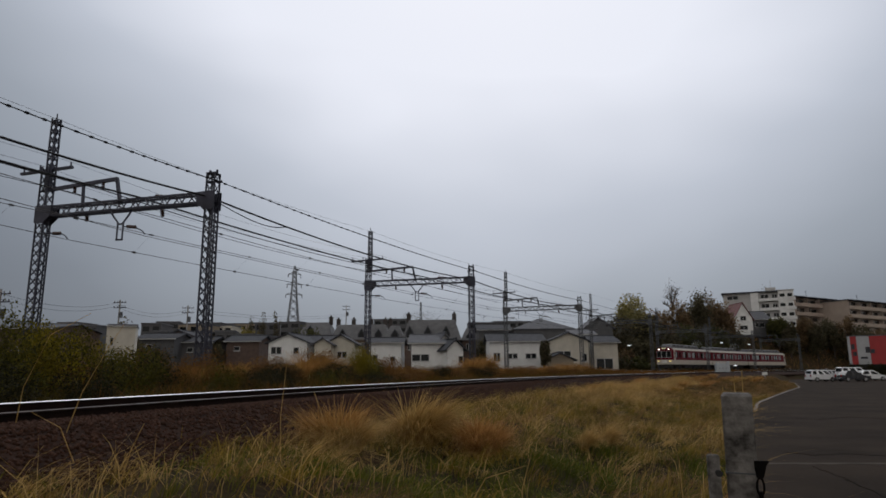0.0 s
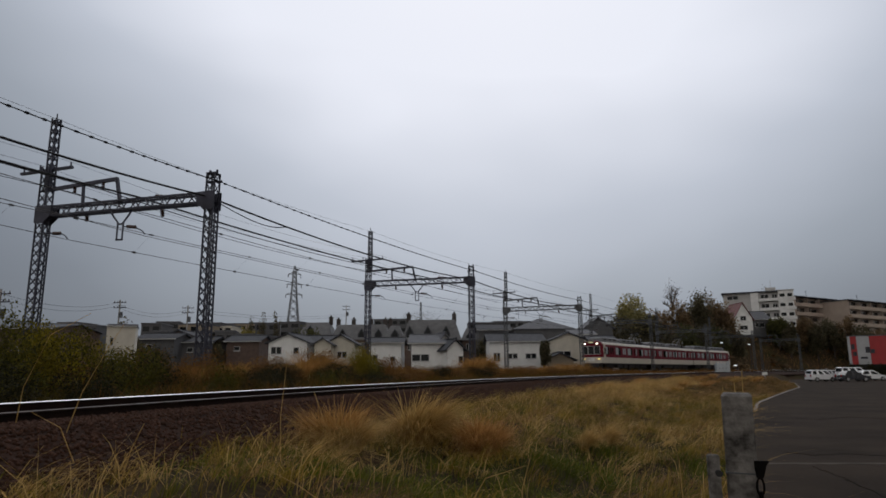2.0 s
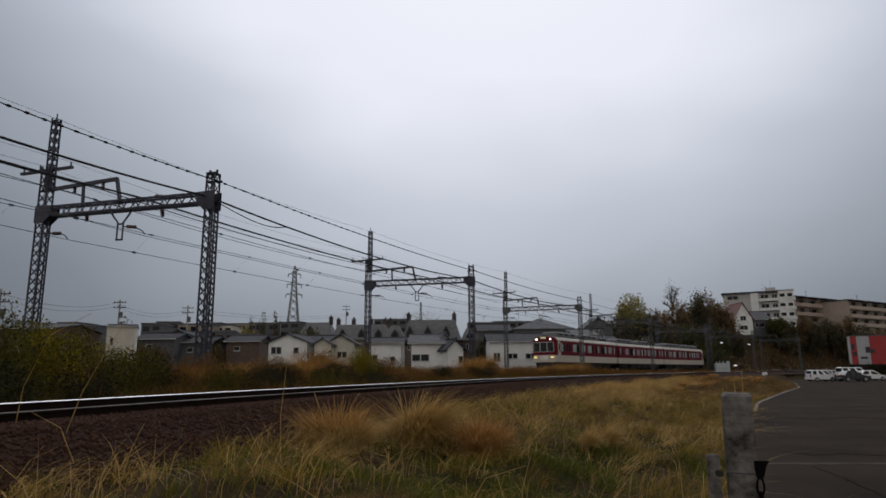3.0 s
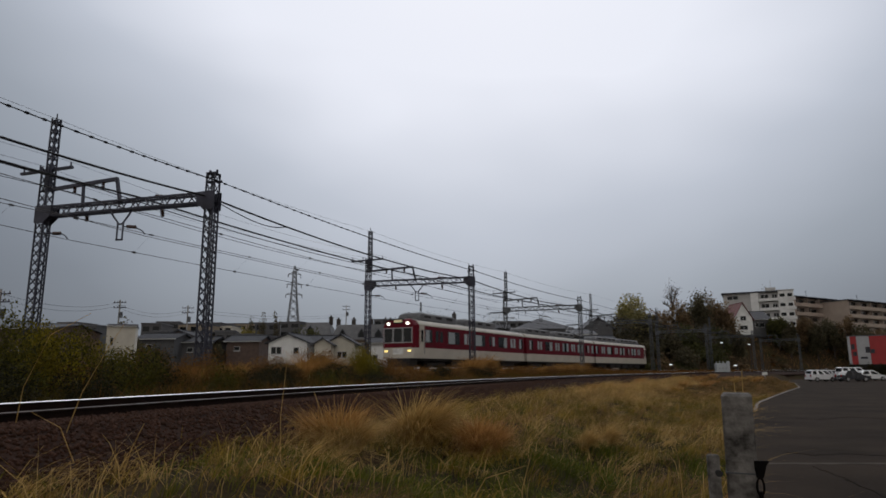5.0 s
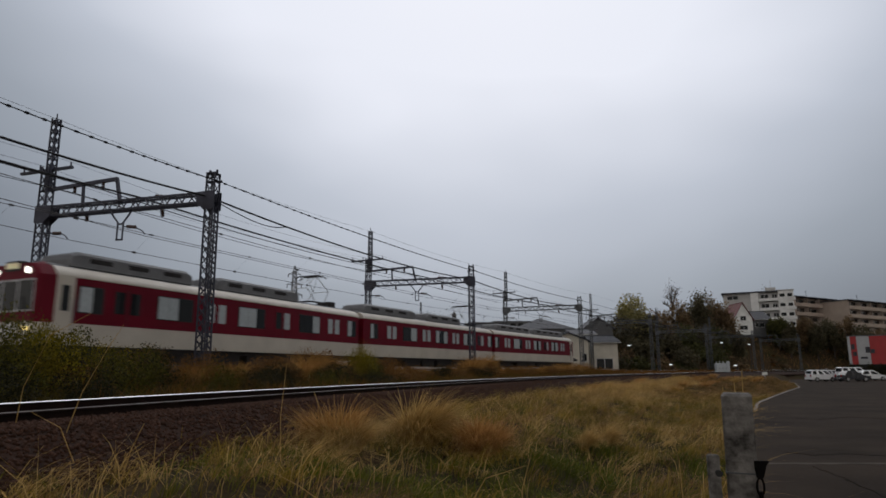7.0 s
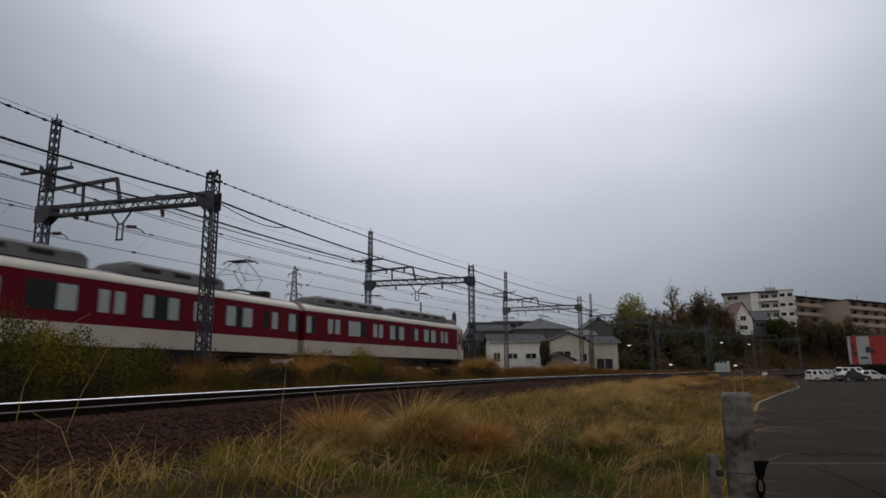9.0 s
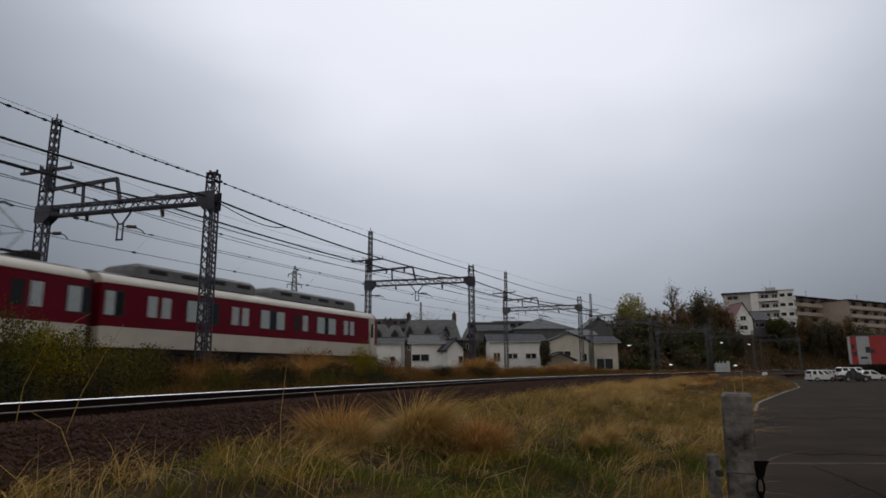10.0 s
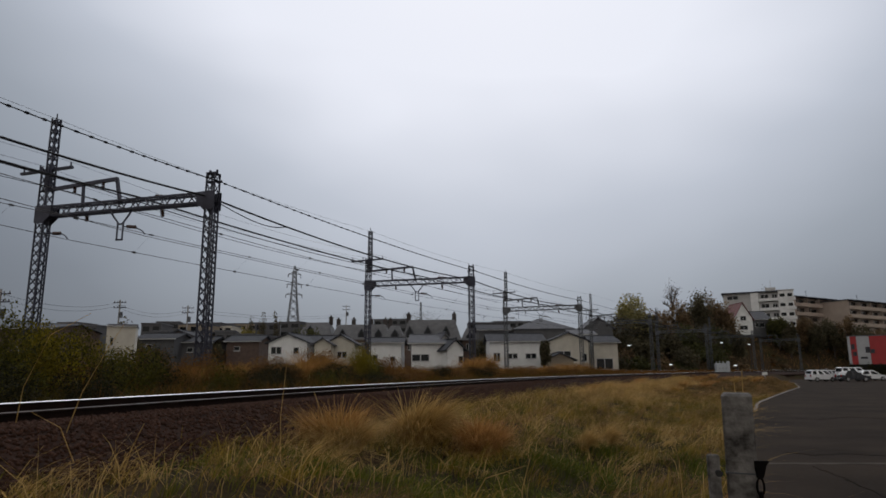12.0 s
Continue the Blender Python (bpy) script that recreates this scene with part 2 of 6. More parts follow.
# ---------------------------------------------------------------- ground
def ground_material():
    m = bpy.data.materials.new("rough_grass_and_soil")
    m.use_nodes = True
    n, l = m.node_tree.nodes, m.node_tree.links
    b = n["Principled BSDF"]
    b.inputs["Roughness"].default_value = 1.0
    b.inputs["Specular IOR Level"].default_value = 0.03
    tc = n.new("ShaderNodeTexCoord")
    last = None
    for sc, lo, hi, a, c in ((0.16, 0.4, 0.62, (0.05, 0.034, 0.02), (0.034, 0.036, 0.013)), (1.4, 0.42, 0.66, None, (0.072, 0.046, 0.026)), (7.0, 0.45, 0.75, None, (0.022, 0.018, 0.012))):
        t = n.new("ShaderNodeTexNoise")
        t.inputs["Scale"].default_value, t.inputs["Detail"].default_value = sc, 6
        l.new(tc.outputs["Object"], t.inputs["Vector"])
        r = n.new("ShaderNodeMapRange")
        r.inputs["From Min"].default_value, r.inputs["From Max"].default_value = lo, hi
        l.new(t.outputs["Fac"], r.inputs["Value"])
        mx = n.new("ShaderNodeMix")
        mx.data_type = "RGBA"
        l.new(r.outputs["Result"], mx.inputs["Factor"])
        if last is None:
            mx.inputs["A"].default_value = (*a, 1)
        else:
            l.new(last.outputs["Result"], mx.inputs["A"])
        mx.inputs["B"].default_value = (*c, 1)
        last = mx
    l.new(last.outputs["Result"], b.inputs["Base Color"])
    bp = n.new("ShaderNodeBump")
    bp.inputs["Strength"].default_value, bp.inputs["Distance"].default_value = 0.6, 0.05
    l.new(t.outputs["Fac"], bp.inputs["Height"])
    l.new(bp.outputs[0], b.inputs["Normal"])
    return m


def axis(stops):
    out = [stops[0][0]]
    for (a, step), (b, _) in zip(stops, stops[1:]):
        k = max(1, int(round((b - a) / step)))
        out += [a + (b - a) * (i + 1) / k for i in range(k)]
    return np.array(out)


gx = axis([(-2500, 400), (-500, 40), (-100, 6), (-30, 0.5), (30, 1.2), (70, 3.0), (190, 25), (500, 250), (2500, 0)])
gy = axis([(-600, 100), (-100, 10), (-10, 0.5), (45, 1.2), (90, 2.5), (190, 4.0), (300, 25), (700, 300), (4000, 0)])
GX, GY = np.meshgrid(gx, gy)
GZ = ground_z(GX.ravel(), GY.ravel())
idx = np.arange(GX.size).reshape(GX.shape)
quads = np.stack([idx[:-1, :-1], idx[:-1, 1:], idx[1:, 1:], idx[1:, :-1]], -1).reshape(-1, 4)
solo("ground", raw_mesh("ground", np.stack([GX.ravel(), GY.ravel(), GZ - 0.02], -1), quads, ground_material(), True), None, "rough grassy ground with soil and a low railway bank", "ground", kind="structure")

# car park: asphalt sheet along the foot of the grass slope, with its kerb line
g = Geo()
lot_y = np.concatenate([np.arange(-70, 60, 2.0), np.arange(60, 112, 3.0)])
edge = [Vector((float(lot_x(y)), float(y), float(lot_z(y)))) for y in lot_y]
for p in edge:
    g.v += [(p.x, p.y, p.z - 0.3), (p.x, p.y, p.z + 0.03), (p.x + 30, p.y, p.z + 0.03), (p.x + 90, p.y, p.z + 0.03)]
for a in range(len(edge) - 1):
    g.f += [(4 * a + c, 4 * a + c + 1, 4 * a + c + 5, 4 * a + c + 4) for c in range(3)]
solo("car_park", g, ASPHALT, "worn dark asphalt car park", "car park", kind="structure")
kerb = thing("kerb", Matrix(), "pale concrete kerb along the car park", "kerb", kind="structure")
KERB = mat("pale_kerb_concrete", (0.25, 0.225, 0.195), 0.9, 0, 0.3, 2.0)
for p0, p1 in zip(edge[46:78], edge[47:79]):
    d = (p1 - p0).normalized()
    w, z, gap = Vector((d.y, -d.x, 0)) * 0.1, Vector((0, 0, 0.05)), d * 0.012
    part("kerb_stone", Geo().quadbox([p0 + gap, p1 - gap, p1 - gap + w, p0 + gap + w, p0 + gap + z, p1 - gap + z, p1 - gap + w + z, p0 + gap + w + z]), KERB, kerb)


# ---------------------------------------------------------------- railway tracks
def sweep(s0, s1, step, prof, off, zf, name, material, kind_label):
    """Pulls a profile of (side, up) along the line."""
    rings = []
    s = s0
    while s <= s1 + 1e-6:
        o, z, cant = off(s), zf(s), 0.0
        rings.append([at(s, o + a, z + b) for a, b in prof])
        s += step
    return Geo().rings(rings)


def rail_parts(track, off, zf, cant, s0, s1, dull=False):
    for side in (-1, 1):
        o = lambda s, k=side: off(s) + k * 0.7535
        z = lambda s, k=side: zf(s) + k * cant / 2
        web = [(-0.062, -0.15), (0.062, -0.15), (0.062, -0.135), (0.012, -0.12), (0.012, -0.04), (0.034, -0.03), (0.034, -0.014), (-0.034, -0.014), (-0.034, -0.03), (-0.012, -0.04), (-0.012, -0.12), (-0.062, -0.135)]
        part("rail", sweep(s0, s1, 1.0, web, o, z, "rail", RAIL_SIDE, ""), RAIL_SIDE, track, "rusty steel rail")
        head = [(-0.034, -0.014), (0.034, -0.014), (0.033, -0.006), (0.024, 0.0), (-0.024, 0.0), (-0.033, -0.006)]
        if dull and side < 0:  # the inner rail is worn on its top alone
            head = [(-0.012, -0.006), (0.03, -0.006), (0.028, 0.0), (-0.010, 0.0)]
        part("railhead", sweep(s0, s1, 1.0, head, o, z, "railhead", RAIL_TOP, ""), RAIL_DULL if dull and side < 0 else RAIL_TOP, track, "polished running surface")


near_off = lambda s: float(near_track(s)[0])
near_z = lambda s: float(near_track(s)[1])
near = thing("railway_track", Matrix(), "single railway track with shiny worn rails on brown ballast", "railway track", kind="structure")
rail_parts(near, near_off, near_z, 0.04, -75, 200, True)
main = thing("railway_track", Matrix(), "electrified railway track on the far bank", "railway track", kind="structure")
rail_parts(main, lambda s: 1.37, lambda s: RAIL_Z, 0.0, -110, 200)
main2 = thing("railway_track", Matrix(), "second electrified railway track on the far bank", "railway track", kind="structure")
rail_parts(main2, lambda s: 5.17, lambda s: RAIL_Z, 0.0, -110, 200)
SLEEPER_ME = Geo().soft(-1.2, 1.2, -0.12, 0.12, -0.18, 0.0, 0.03).mesh("sleeper", SLEEPER)


def sleepers(track, off, zf, cant, s0, s1, step):
    s = s0
    while s < s1:
        ob = part("sleeper", SLEEPER_ME, None, track)
        ob.matrix_world = place_on(s, off(s), zf(s) - 0.168) @ pose(0, 0, 0, 0, math.degrees(math.asin(cant / 1.5)), 0)
        s += step


# ---------------------------------------------------------------- overhead line
POST_W, SPAN = 0.41, 8.55
# where each portal's near mast stands (s, o), and how far the portal is turned from square to the line
PORTALS = [(-34.9, -2.2, 7.5), (-7.57, -2.21, 7.0), (19.74, -2.32, 14.0), (45.74, -2.45, 13.0), (72.8, -2.45, 14.0), (102.0, -2.3, 11.0), (129.5, -2.3, 11.0), (155.5, -2.3, 11.0)]
BEAM = EYE + 6.9


def lattice(g, x, y, z0, z1, w0, w1, step, leg=0.068, lace=0.03):
    """A square lattice mast with four angle legs and crossed lacing."""
    n = max(2, int(round((z1 - z0) / step)))
    for sx in (-1, 1):
        for sy in (-1, 1):
            g.bar((x + sx * w0 / 2, y + sy * w0 / 2, z0), (x + sx * w1 / 2, y + sy * w1 / 2, z1), leg)
    for i in range(n):
        a, b = i / n, (i + 1) / n
        za, zb, wa, wb = z0 + (z1 - z0) * a, z0 + (z1 - z0) * b, (w0 + (w1 - w0) * a) / 2, (w0 + (w1 - w0) * b) / 2
        f = 1 if i % 2 else -1
        for sd in (-1, 1):
            g.bar((x - f * wa, y + sd * wa, za), (x + f * wb, y + sd * wb, zb), lace)
            g.bar((x + f * wa, y + sd * wa, za), (x - f * wb, y + sd * wb, zb), lace)
            g.bar((x + sd * wa, y - f * wa, za), (x + sd * wb, y + f * wb, zb), lace)
            g.bar((x + sd * wa, y + f * wa, za), (x + sd * wb, y - f * wb, zb), lace)
    return g


def insulator(g, p, q, r=0.07):
    p, q = Vector(p), Vector(q)
    n = 9
    pts = [p.lerp(q, i / (n - 1)) for i in range(n)]
    return g.tube(pts, r, 8, [r * (1.0 if i % 2 else 0.45) for i in range(n)])


def portal(m, material, ground):
    """Steel lattice portal; x from the near mast (0) to the far mast (SPAN), z over the world's zero."""
    p = thing("catenary_portal", m, "dark steel lattice portal carrying the overhead wires", "catenary portal", "catenary portals")
    part("near_mast", lattice(Geo(), 0, 0, ground, EYE + 8.12, POST_W, POST_W * 0.88, 0.42, 0.056, 0.028), material, p, "square lattice mast")
    part("mast_cap", Geo().box(-0.21, 0.21, -0.21, 0.21, EYE + 8.1, EYE + 8.16), material, p)
    for sx in (-0.16, 0.16):
        part("cap_pin", Geo().bar((sx, 0, EYE + 8.16), (sx, 0, EYE + 8.3), 0.07), material, p)
    part("far_mast", lattice(Geo(), SPAN, 0, ground, EYE + 9.2, POST_W, POST_W * 0.9, 0.42, 0.056, 0.028), material, p, "tall lattice mast")
    part("mast_top", lattice(Geo(), SPAN - 0.13, 0, EYE + 8.2, EYE + 11.5, 0.27, 0.25, 0.42, 0.055, 0.03), material, p, "slender lattice mast head")
    part("spike", Geo().bar((SPAN - 0.13, 0, EYE + 11.5), (SPAN - 0.13, 0, EYE + 11.75), 0.04).bar((SPAN - 0.28, 0, EYE + 11.45), (SPAN + 0.05, 0, EYE + 11.45), 0.05), material, p)
    # ladder rails and a number plate on the masts
    for x in (0, SPAN):
        part("climbing_rail", Geo().bar((x + 0.02, -POST_W / 2 - 0.06, ground), (x + 0.02, -POST_W / 2 - 0.06, BEAM - 0.3), 0.05), material, p)
    g = Geo()
    zb, zt = BEAM, BEAM + 0.4
    n = 22
    for y in (-0.18, 0.18):
        for z in (zb, zt):
            g.bar((0.2, y, z), (SPAN - 0.2, y, z), 0.085)
        for i in range(n):
            xa, xb = 0.3 + (SPAN - 0.6) * i / n, 0.3 + (SPAN - 0.6) * (i + 1) / n
            g.bar((xa, y, zb if i % 2 else zt), (xb, y, zt if i % 2 else zb), 0.035)
    for i in range(0, n + 1, 2):
        x = 0.3 + (SPAN - 0.6) * i / n
        g.bar((x, -0.18, zb), (x, 0.18, zb), 0.035)
        g.bar((x, -0.18, zt), (x, 0.18, zt), 0.035)
    part("beam", g, material, p, "lattice cross beam")
    for x, d in ((0, 1), (SPAN, -1)):
        for y in (-0.235, 0.235):
            part("gusset_plate", Geo().prism([(x - d * 0.27, zb - 0.3), (x + d * 0.2, zb - 0.34), (x + d * 0.55, zb - 0.04), (x + d * 0.62, zt + 0.04), (x - d * 0.27, zt + 0.06)], y - 0.012, y + 0.012), material, p, "dark steel gusset plate")
    # feeder frame over the far half, hanging struts and arms
    zf = EYE + 8.34
    g = Geo().bar((SPAN + 0.2, 0, zf - 0.22), (4.76, 0, zf), 0.13, 0.15)
    g.bar((4.8, 0, zf), (4.55, 0, zt), 0.12).bar((6.55, 0, zf - 0.1), (6.5, 0, zt), 0.1)
    part("feeder_frame", g, material, p, "steel frame for the feeder cables")
    g = Geo().bar((SPAN - 1.25, -0.05, EYE + 9.12), (SPAN + 1.5, 0.05, EYE + 9.0), 0.12, 0.12)
    for dx in (-1.2, 0.5, 1.4):
        g.bar((SPAN + dx, 0, EYE + 9.05), (SPAN + dx, 0, EYE + 9.35), 0.05)
    part("cross_arm", g, material, p)
    g = Geo().bar((3.85, 0, zb), (4.33, 0, zb - 0.6), 0.055).bar((5.0, 0, zb), (4.5, 0, zb - 0.6), 0.055)
    for x in (4.28, 4.56):
        g.bar((x, 0, zb - 0.55), (x, 0, zb - 1.28), 0.05)
    g.bar((4.25, 0, zb - 1.28), (4.59, 0, zb - 1.28), 0.06).bar((4.25, 0, zb - 0.6), (4.59, 0, zb - 0.6), 0.06)
    part("drop_bracket", g, material, p, "V-shaped hanging bracket")
    # arms that hold the two contact wires aside
    g = Geo().tube([(4.28, 0, zb - 0.72), (3.7, 0, zb - 0.78), (3.3, 0, zb - 0.95), (3.15, 0, zb - 1.12)], 0.025, 5)
    part("steady_arm", g, material, p)
    g = Geo().tube([(SPAN - 1.0, 0, zb - 0.8), (SPAN - 1.25, 0, zb - 0.9), (7.11, 0, zb - 1.06)], 0.025, 5)
    part("steady_arm", g, material, p)
    part("arm_bracket", Geo().bar((SPAN - 0.2, 0, zb - 0.75), (SPAN - 0.6, 0, zb - 0.78), 0.07), material, p)
    for x in (2.38, 6.2):
        part("hanger", Geo().bar((x, 0, zb), (x, 0, zb - 0.12), 0.06), material, p)
    for q0, q1, r in (((2.38, 0, zb - 0.1), (2.33, 0, zb - 0.42), 0.1), ((6.2, 0, zb - 0.1), (6.2, 0, zb - 0.36), 0.1), ((4.1, 0, zb - 0.72), (3.6, 0, zb - 0.78), 0.09), ((SPAN - 0.6, 0, zb - 0.78), (SPAN - 1.05, 0, zb - 0.8), 0.09),
                      ((5.5, 0, zf - 0.08), (5.5, 0, zf - 0.42), 0.09), ((7.0, 0, zf - 0.15), (7.0, 0, zf - 0.45), 0.09), ((3.63, 0.0, zt + 0.02), (3.63, 0, zt + 0.14), 0.08), ((2.0, -0.1, zt + 0.05), (2.7, 0.1, zt + 0.1), 0.07)):
        part("insulator", insulator(Geo(), q0, q1, r), PORCELAIN, p, "brown ribbed insulator")
    part("top_bracket", Geo().bar((-0.42, 0, EYE + 7.78), (0.3, 0, EYE + 7.78), 0.07), material, p)
    return p


def portal_pose(i):
    s, o, skew = PORTALS[i]
    return Matrix.Translation(at(s, o, 0)) @ pose(0, 0, 0, 0, 0, 180 + skew - math.degrees(float(heading(s))))


POSES = [portal_pose(i) for i in range(len(PORTALS))]
first = portal(POSES[0], STEEL_DARK, RAIL_Z - 0.4)
for m in POSES[1:3]:
    copy_thing(first, m)
grey = portal(POSES[3], STEEL_POST, RAIL_Z - 0.4)
tagged(grey, "grey steel lattice portal carrying the overhead wires")
for m in POSES[4:]:
    copy_thing(grey, m)


def hang(x, z, sag, n=16):
    """Points of a wire over all the portals at x across them and z over the eye, with its sag between each two (the last one goes on)."""
    pts = []
    for i, (a, b) in enumerate(zip(POSES, POSES[1:])):
        p, q = a @ Vector((x, 0, EYE + z)), b @ Vector((x, 0, EYE + z))
        k = sag[min(i, len(sag) - 1)]
        pts += [p.lerp(q, j / n) - Vector((0, 0, k * 4 * (j / n) * (1 - j / n))) for j in range(n)]
    return pts + [POSES[-1] @ Vector((x, 0, EYE + z))]


def wire(x, z, sag, r, material, label, name="overhead_wire", clips=0.0):
    w = thing(name, Matrix(), label, "overhead wire", "overhead wires")
    pts = hang(x, z, sag)
    part("strand", Geo().tube(pts, r, 5), material, w)
    if clips:  # small clamps along the strand
        for p, q in zip(pts[:48], pts[1:49]):
            d = (q - p).normalized() * 0.06
            for u in (0.17, 0.5, 0.83):
                c = p.lerp(q, u)
                part("clamp", Geo().bar(c - d, c + d, clips), material, w)
    return w


def catenary(mx, mz, sag, cx, cz, label):
    """Messenger wire, contact wire below it and the droppers between them."""
    w = thing("overhead_wire", Matrix(), label, "overhead wire", "overhead wires")
    up, low = hang(mx, mz, sag), hang(cx, cz, (0.03,))
    part("messenger_wire", Geo().tube(up, 0.015, 5), WIRE_THIN, w)
    part("contact_wire", Geo().tube(low, 0.014, 5), WIRE_THIN, w, "contact wire")
    for i in range(2, len(up) - 60, 4):
        a, b = up[i], low[i]
        g = Geo().bar(a, b, 0.004)
        d = (low[i + 1] - b).normalized() * 0.09
        g.bar(b - d, b + d, 0.06, 0.09).bar(a - d, a + d, 0.05, 0.07)
        part("dropper", g, WIRE_THIN, w)


catenary(2.38, 6.45, (0.25, 0.16), 3.15, 5.71, "thin catenary wire with droppers over the track")
catenary(6.2, 6.6, (0.43, 0.05), 7.11, 5.79, "thin catenary wire with droppers over the second track")
wire(0.21, 7.18, (0.68, 0.45), 0.042, WIRE, "thick black feeder cable along the near masts", "feeder_cable")
wire(3.63, 7.43, (0.5, 0.24), 0.043, WIRE, "thick black feeder cable over the portal beams", "feeder_cable")
wire(5.5, 7.9, (0.42, 0.36), 0.024, WIRE, "black feeder cable under the feeder frames", "feeder_cable")
wire(7.0, 7.88, (0.5, 0.4), 0.016, WIRE, "thin feeder cable under the feeder frames", "feeder_cable")
wire(-0.33, 7.76, (0.48, 0.2), 0.02, WIRE, "knotted earth wire along the mast tops", "earth_wire", 0.06)
wire(SPAN - 0.13, 11.5, (0.3,), 0.009, WIRE_THIN, "thin earth wire along the tall masts", "earth_wire")
for dx in (-1.2, 0.5, 1.4):
    wire(SPAN + dx, 9.35, (0.5,), 0.008, WIRE_THIN, "thin power wire on the cross arms", "power_wire")


# ---------------------------------------------------------------- ballast and sleepers
BED = [(2.1, -0.5), (1.75, -0.15), (-1.75, -0.15), (-3.0, -0.595), (-3.0, -0.75), (2.1, -0.75)]
solo("ballast_bed", sweep(-75, 150, 1.0, BED, near_off, near_z, "", None, ""), BALLAST_FILL, "brown stone ballast under the single track", "ballast", kind="structure")
BED2 = [(-2.6, -0.55), (-1.9, -0.22), (5.7, -0.22), (6.6, -0.55), (6.6, -0.8), (-2.6, -0.8)]
solo("ballast_bed", sweep(-110, 165, 1.0, BED2, lambda s: 1.37, lambda s: RAIL_Z, "", None, ""), BALLAST_FILL, "brown stone ballast under the double track", "ballast", kind="structure")
sleepers(near, near_off, near_z, 0.04, -34, 60, 0.62)
sleepers(main, lambda s: 1.37, lambda s: RAIL_Z, 0.0, -30, 40, 0.62)


def stones(n, s0, s1, k0, k1, r0, r1, z_of):
    """Loose ballast stones: squashed octahedra lying on the bed."""
    g = np.random.default_rng(3)
    s, k = g.uniform(s0, s1, n), g.uniform(k0, k1, n)
    o = near_track(s)[0] - k
    h = heading(s)
    c = np.column_stack([np.interp(s, S_ALL, LINE_X) - np.cos(h) * o, np.interp(s, S_ALL, LINE_Y) + np.sin(h) * o, near_track(s)[1] + z_of(k)])
    r = g.uniform(r0, r1, n)
    base = np.array([(1, 0, 0), (0, 1, 0), (-1, 0, 0), (0, -1, 0), (0, 0, 1), (0, 0, -1)], float)
    v = base[None] * g.uniform(0.6, 1.25, (n, 6, 1)) * r[:, None, None]
    a, b = g.uniform(0, 6.28, n), g.uniform(-0.7, 0.7, n)
    ca, sa, cb, sb = np.cos(a)[:, None], np.sin(a)[:, None], np.cos(b)[:, None], np.sin(b)[:, None]
    x, y, z = v[..., 0], v[..., 1], v[..., 2] * 0.8
    x, z = x * cb - z * sb, x * sb + z * cb
    v = np.stack([x * ca - y * sa, x * sa + y * ca, z], -1) + c[:, None]
    f = np.array([(0, 1, 4), (1, 2, 4), (2, 3, 4), (3, 0, 4), (1, 0, 5), (2, 1, 5), (3, 2, 5), (0, 3, 5)])
    return raw_mesh("ballast_stones", v.reshape(-1, 3), (np.arange(n)[:, None, None] * 6 + f[None]).reshape(-1, 3), BALLAST)


bed_z = lambda k: np.where(k < 1.75, -0.15, -0.15 - 0.445 * (k - 1.75) / 1.25) + 0.004
solo("ballast_stones", stones(62000, -36, 2, -1.7, 3.3, 0.02, 0.046, bed_z), None, "loose brown ballast stones on the shoulder", "ballast", kind="stuff")
solo("ballast_stones", stones(14000, 2, 60, -1.0, 3.2, 0.03, 0.06, bed_z), None, "loose brown ballast stones further along", "ballast", kind="stuff")


# slack jumper cable from the near mast to the feeder beyond it
a0, b0 = POSES[1] @ Vector((0.1, 0, EYE + 7.1)), hang(0.21, 7.18, (0.55, 0.43))[19]
jump = [a0.lerp(b0, i / 14) + Vector((0, 0, -0.3 * 4 * (i / 14) * (1 - i / 14) * (0.5 + i / 14))) for i in range(15)]
solo("jumper_cable", Geo().tube(jump, 0.022, 5), WIRE, "slack black jumper cable at the mast", "cable")


# ---------------------------------------------------------------- the train
CAR_L, CAR_HALF, SIDE = 20.72, 10.1, 1.46
HEAD_S = (1.30, -14.028, 0.1604, 0.00159)


def front_s(t):
    u = t - 6
    return HEAD_S[0] + HEAD_S[1] * u + HEAD_S[2] * u * u + HEAD_S[3] * u ** 3


def body_profile(z0, z1):
    """The half outline of the side wall between two heights, slightly curved in at the top."""
    pts = []
    for i in range(9):
        z = z0 + (z1 - z0) * i / 8
        x = SIDE - 0.02 * max(0, (1.6 - z)) - (0.0 if z < 3.3 else 0.42 * ((z - 3.3) / 0.5) ** 2.2)
        pts.append((x, z))
    return pts


def shell(g, z0, z1, y0, y1):
    half = body_profile(z0, z1)
    ring = half + [(-x, z) for x, z in reversed(half)]
    return g.prism(ring, y0, y1)


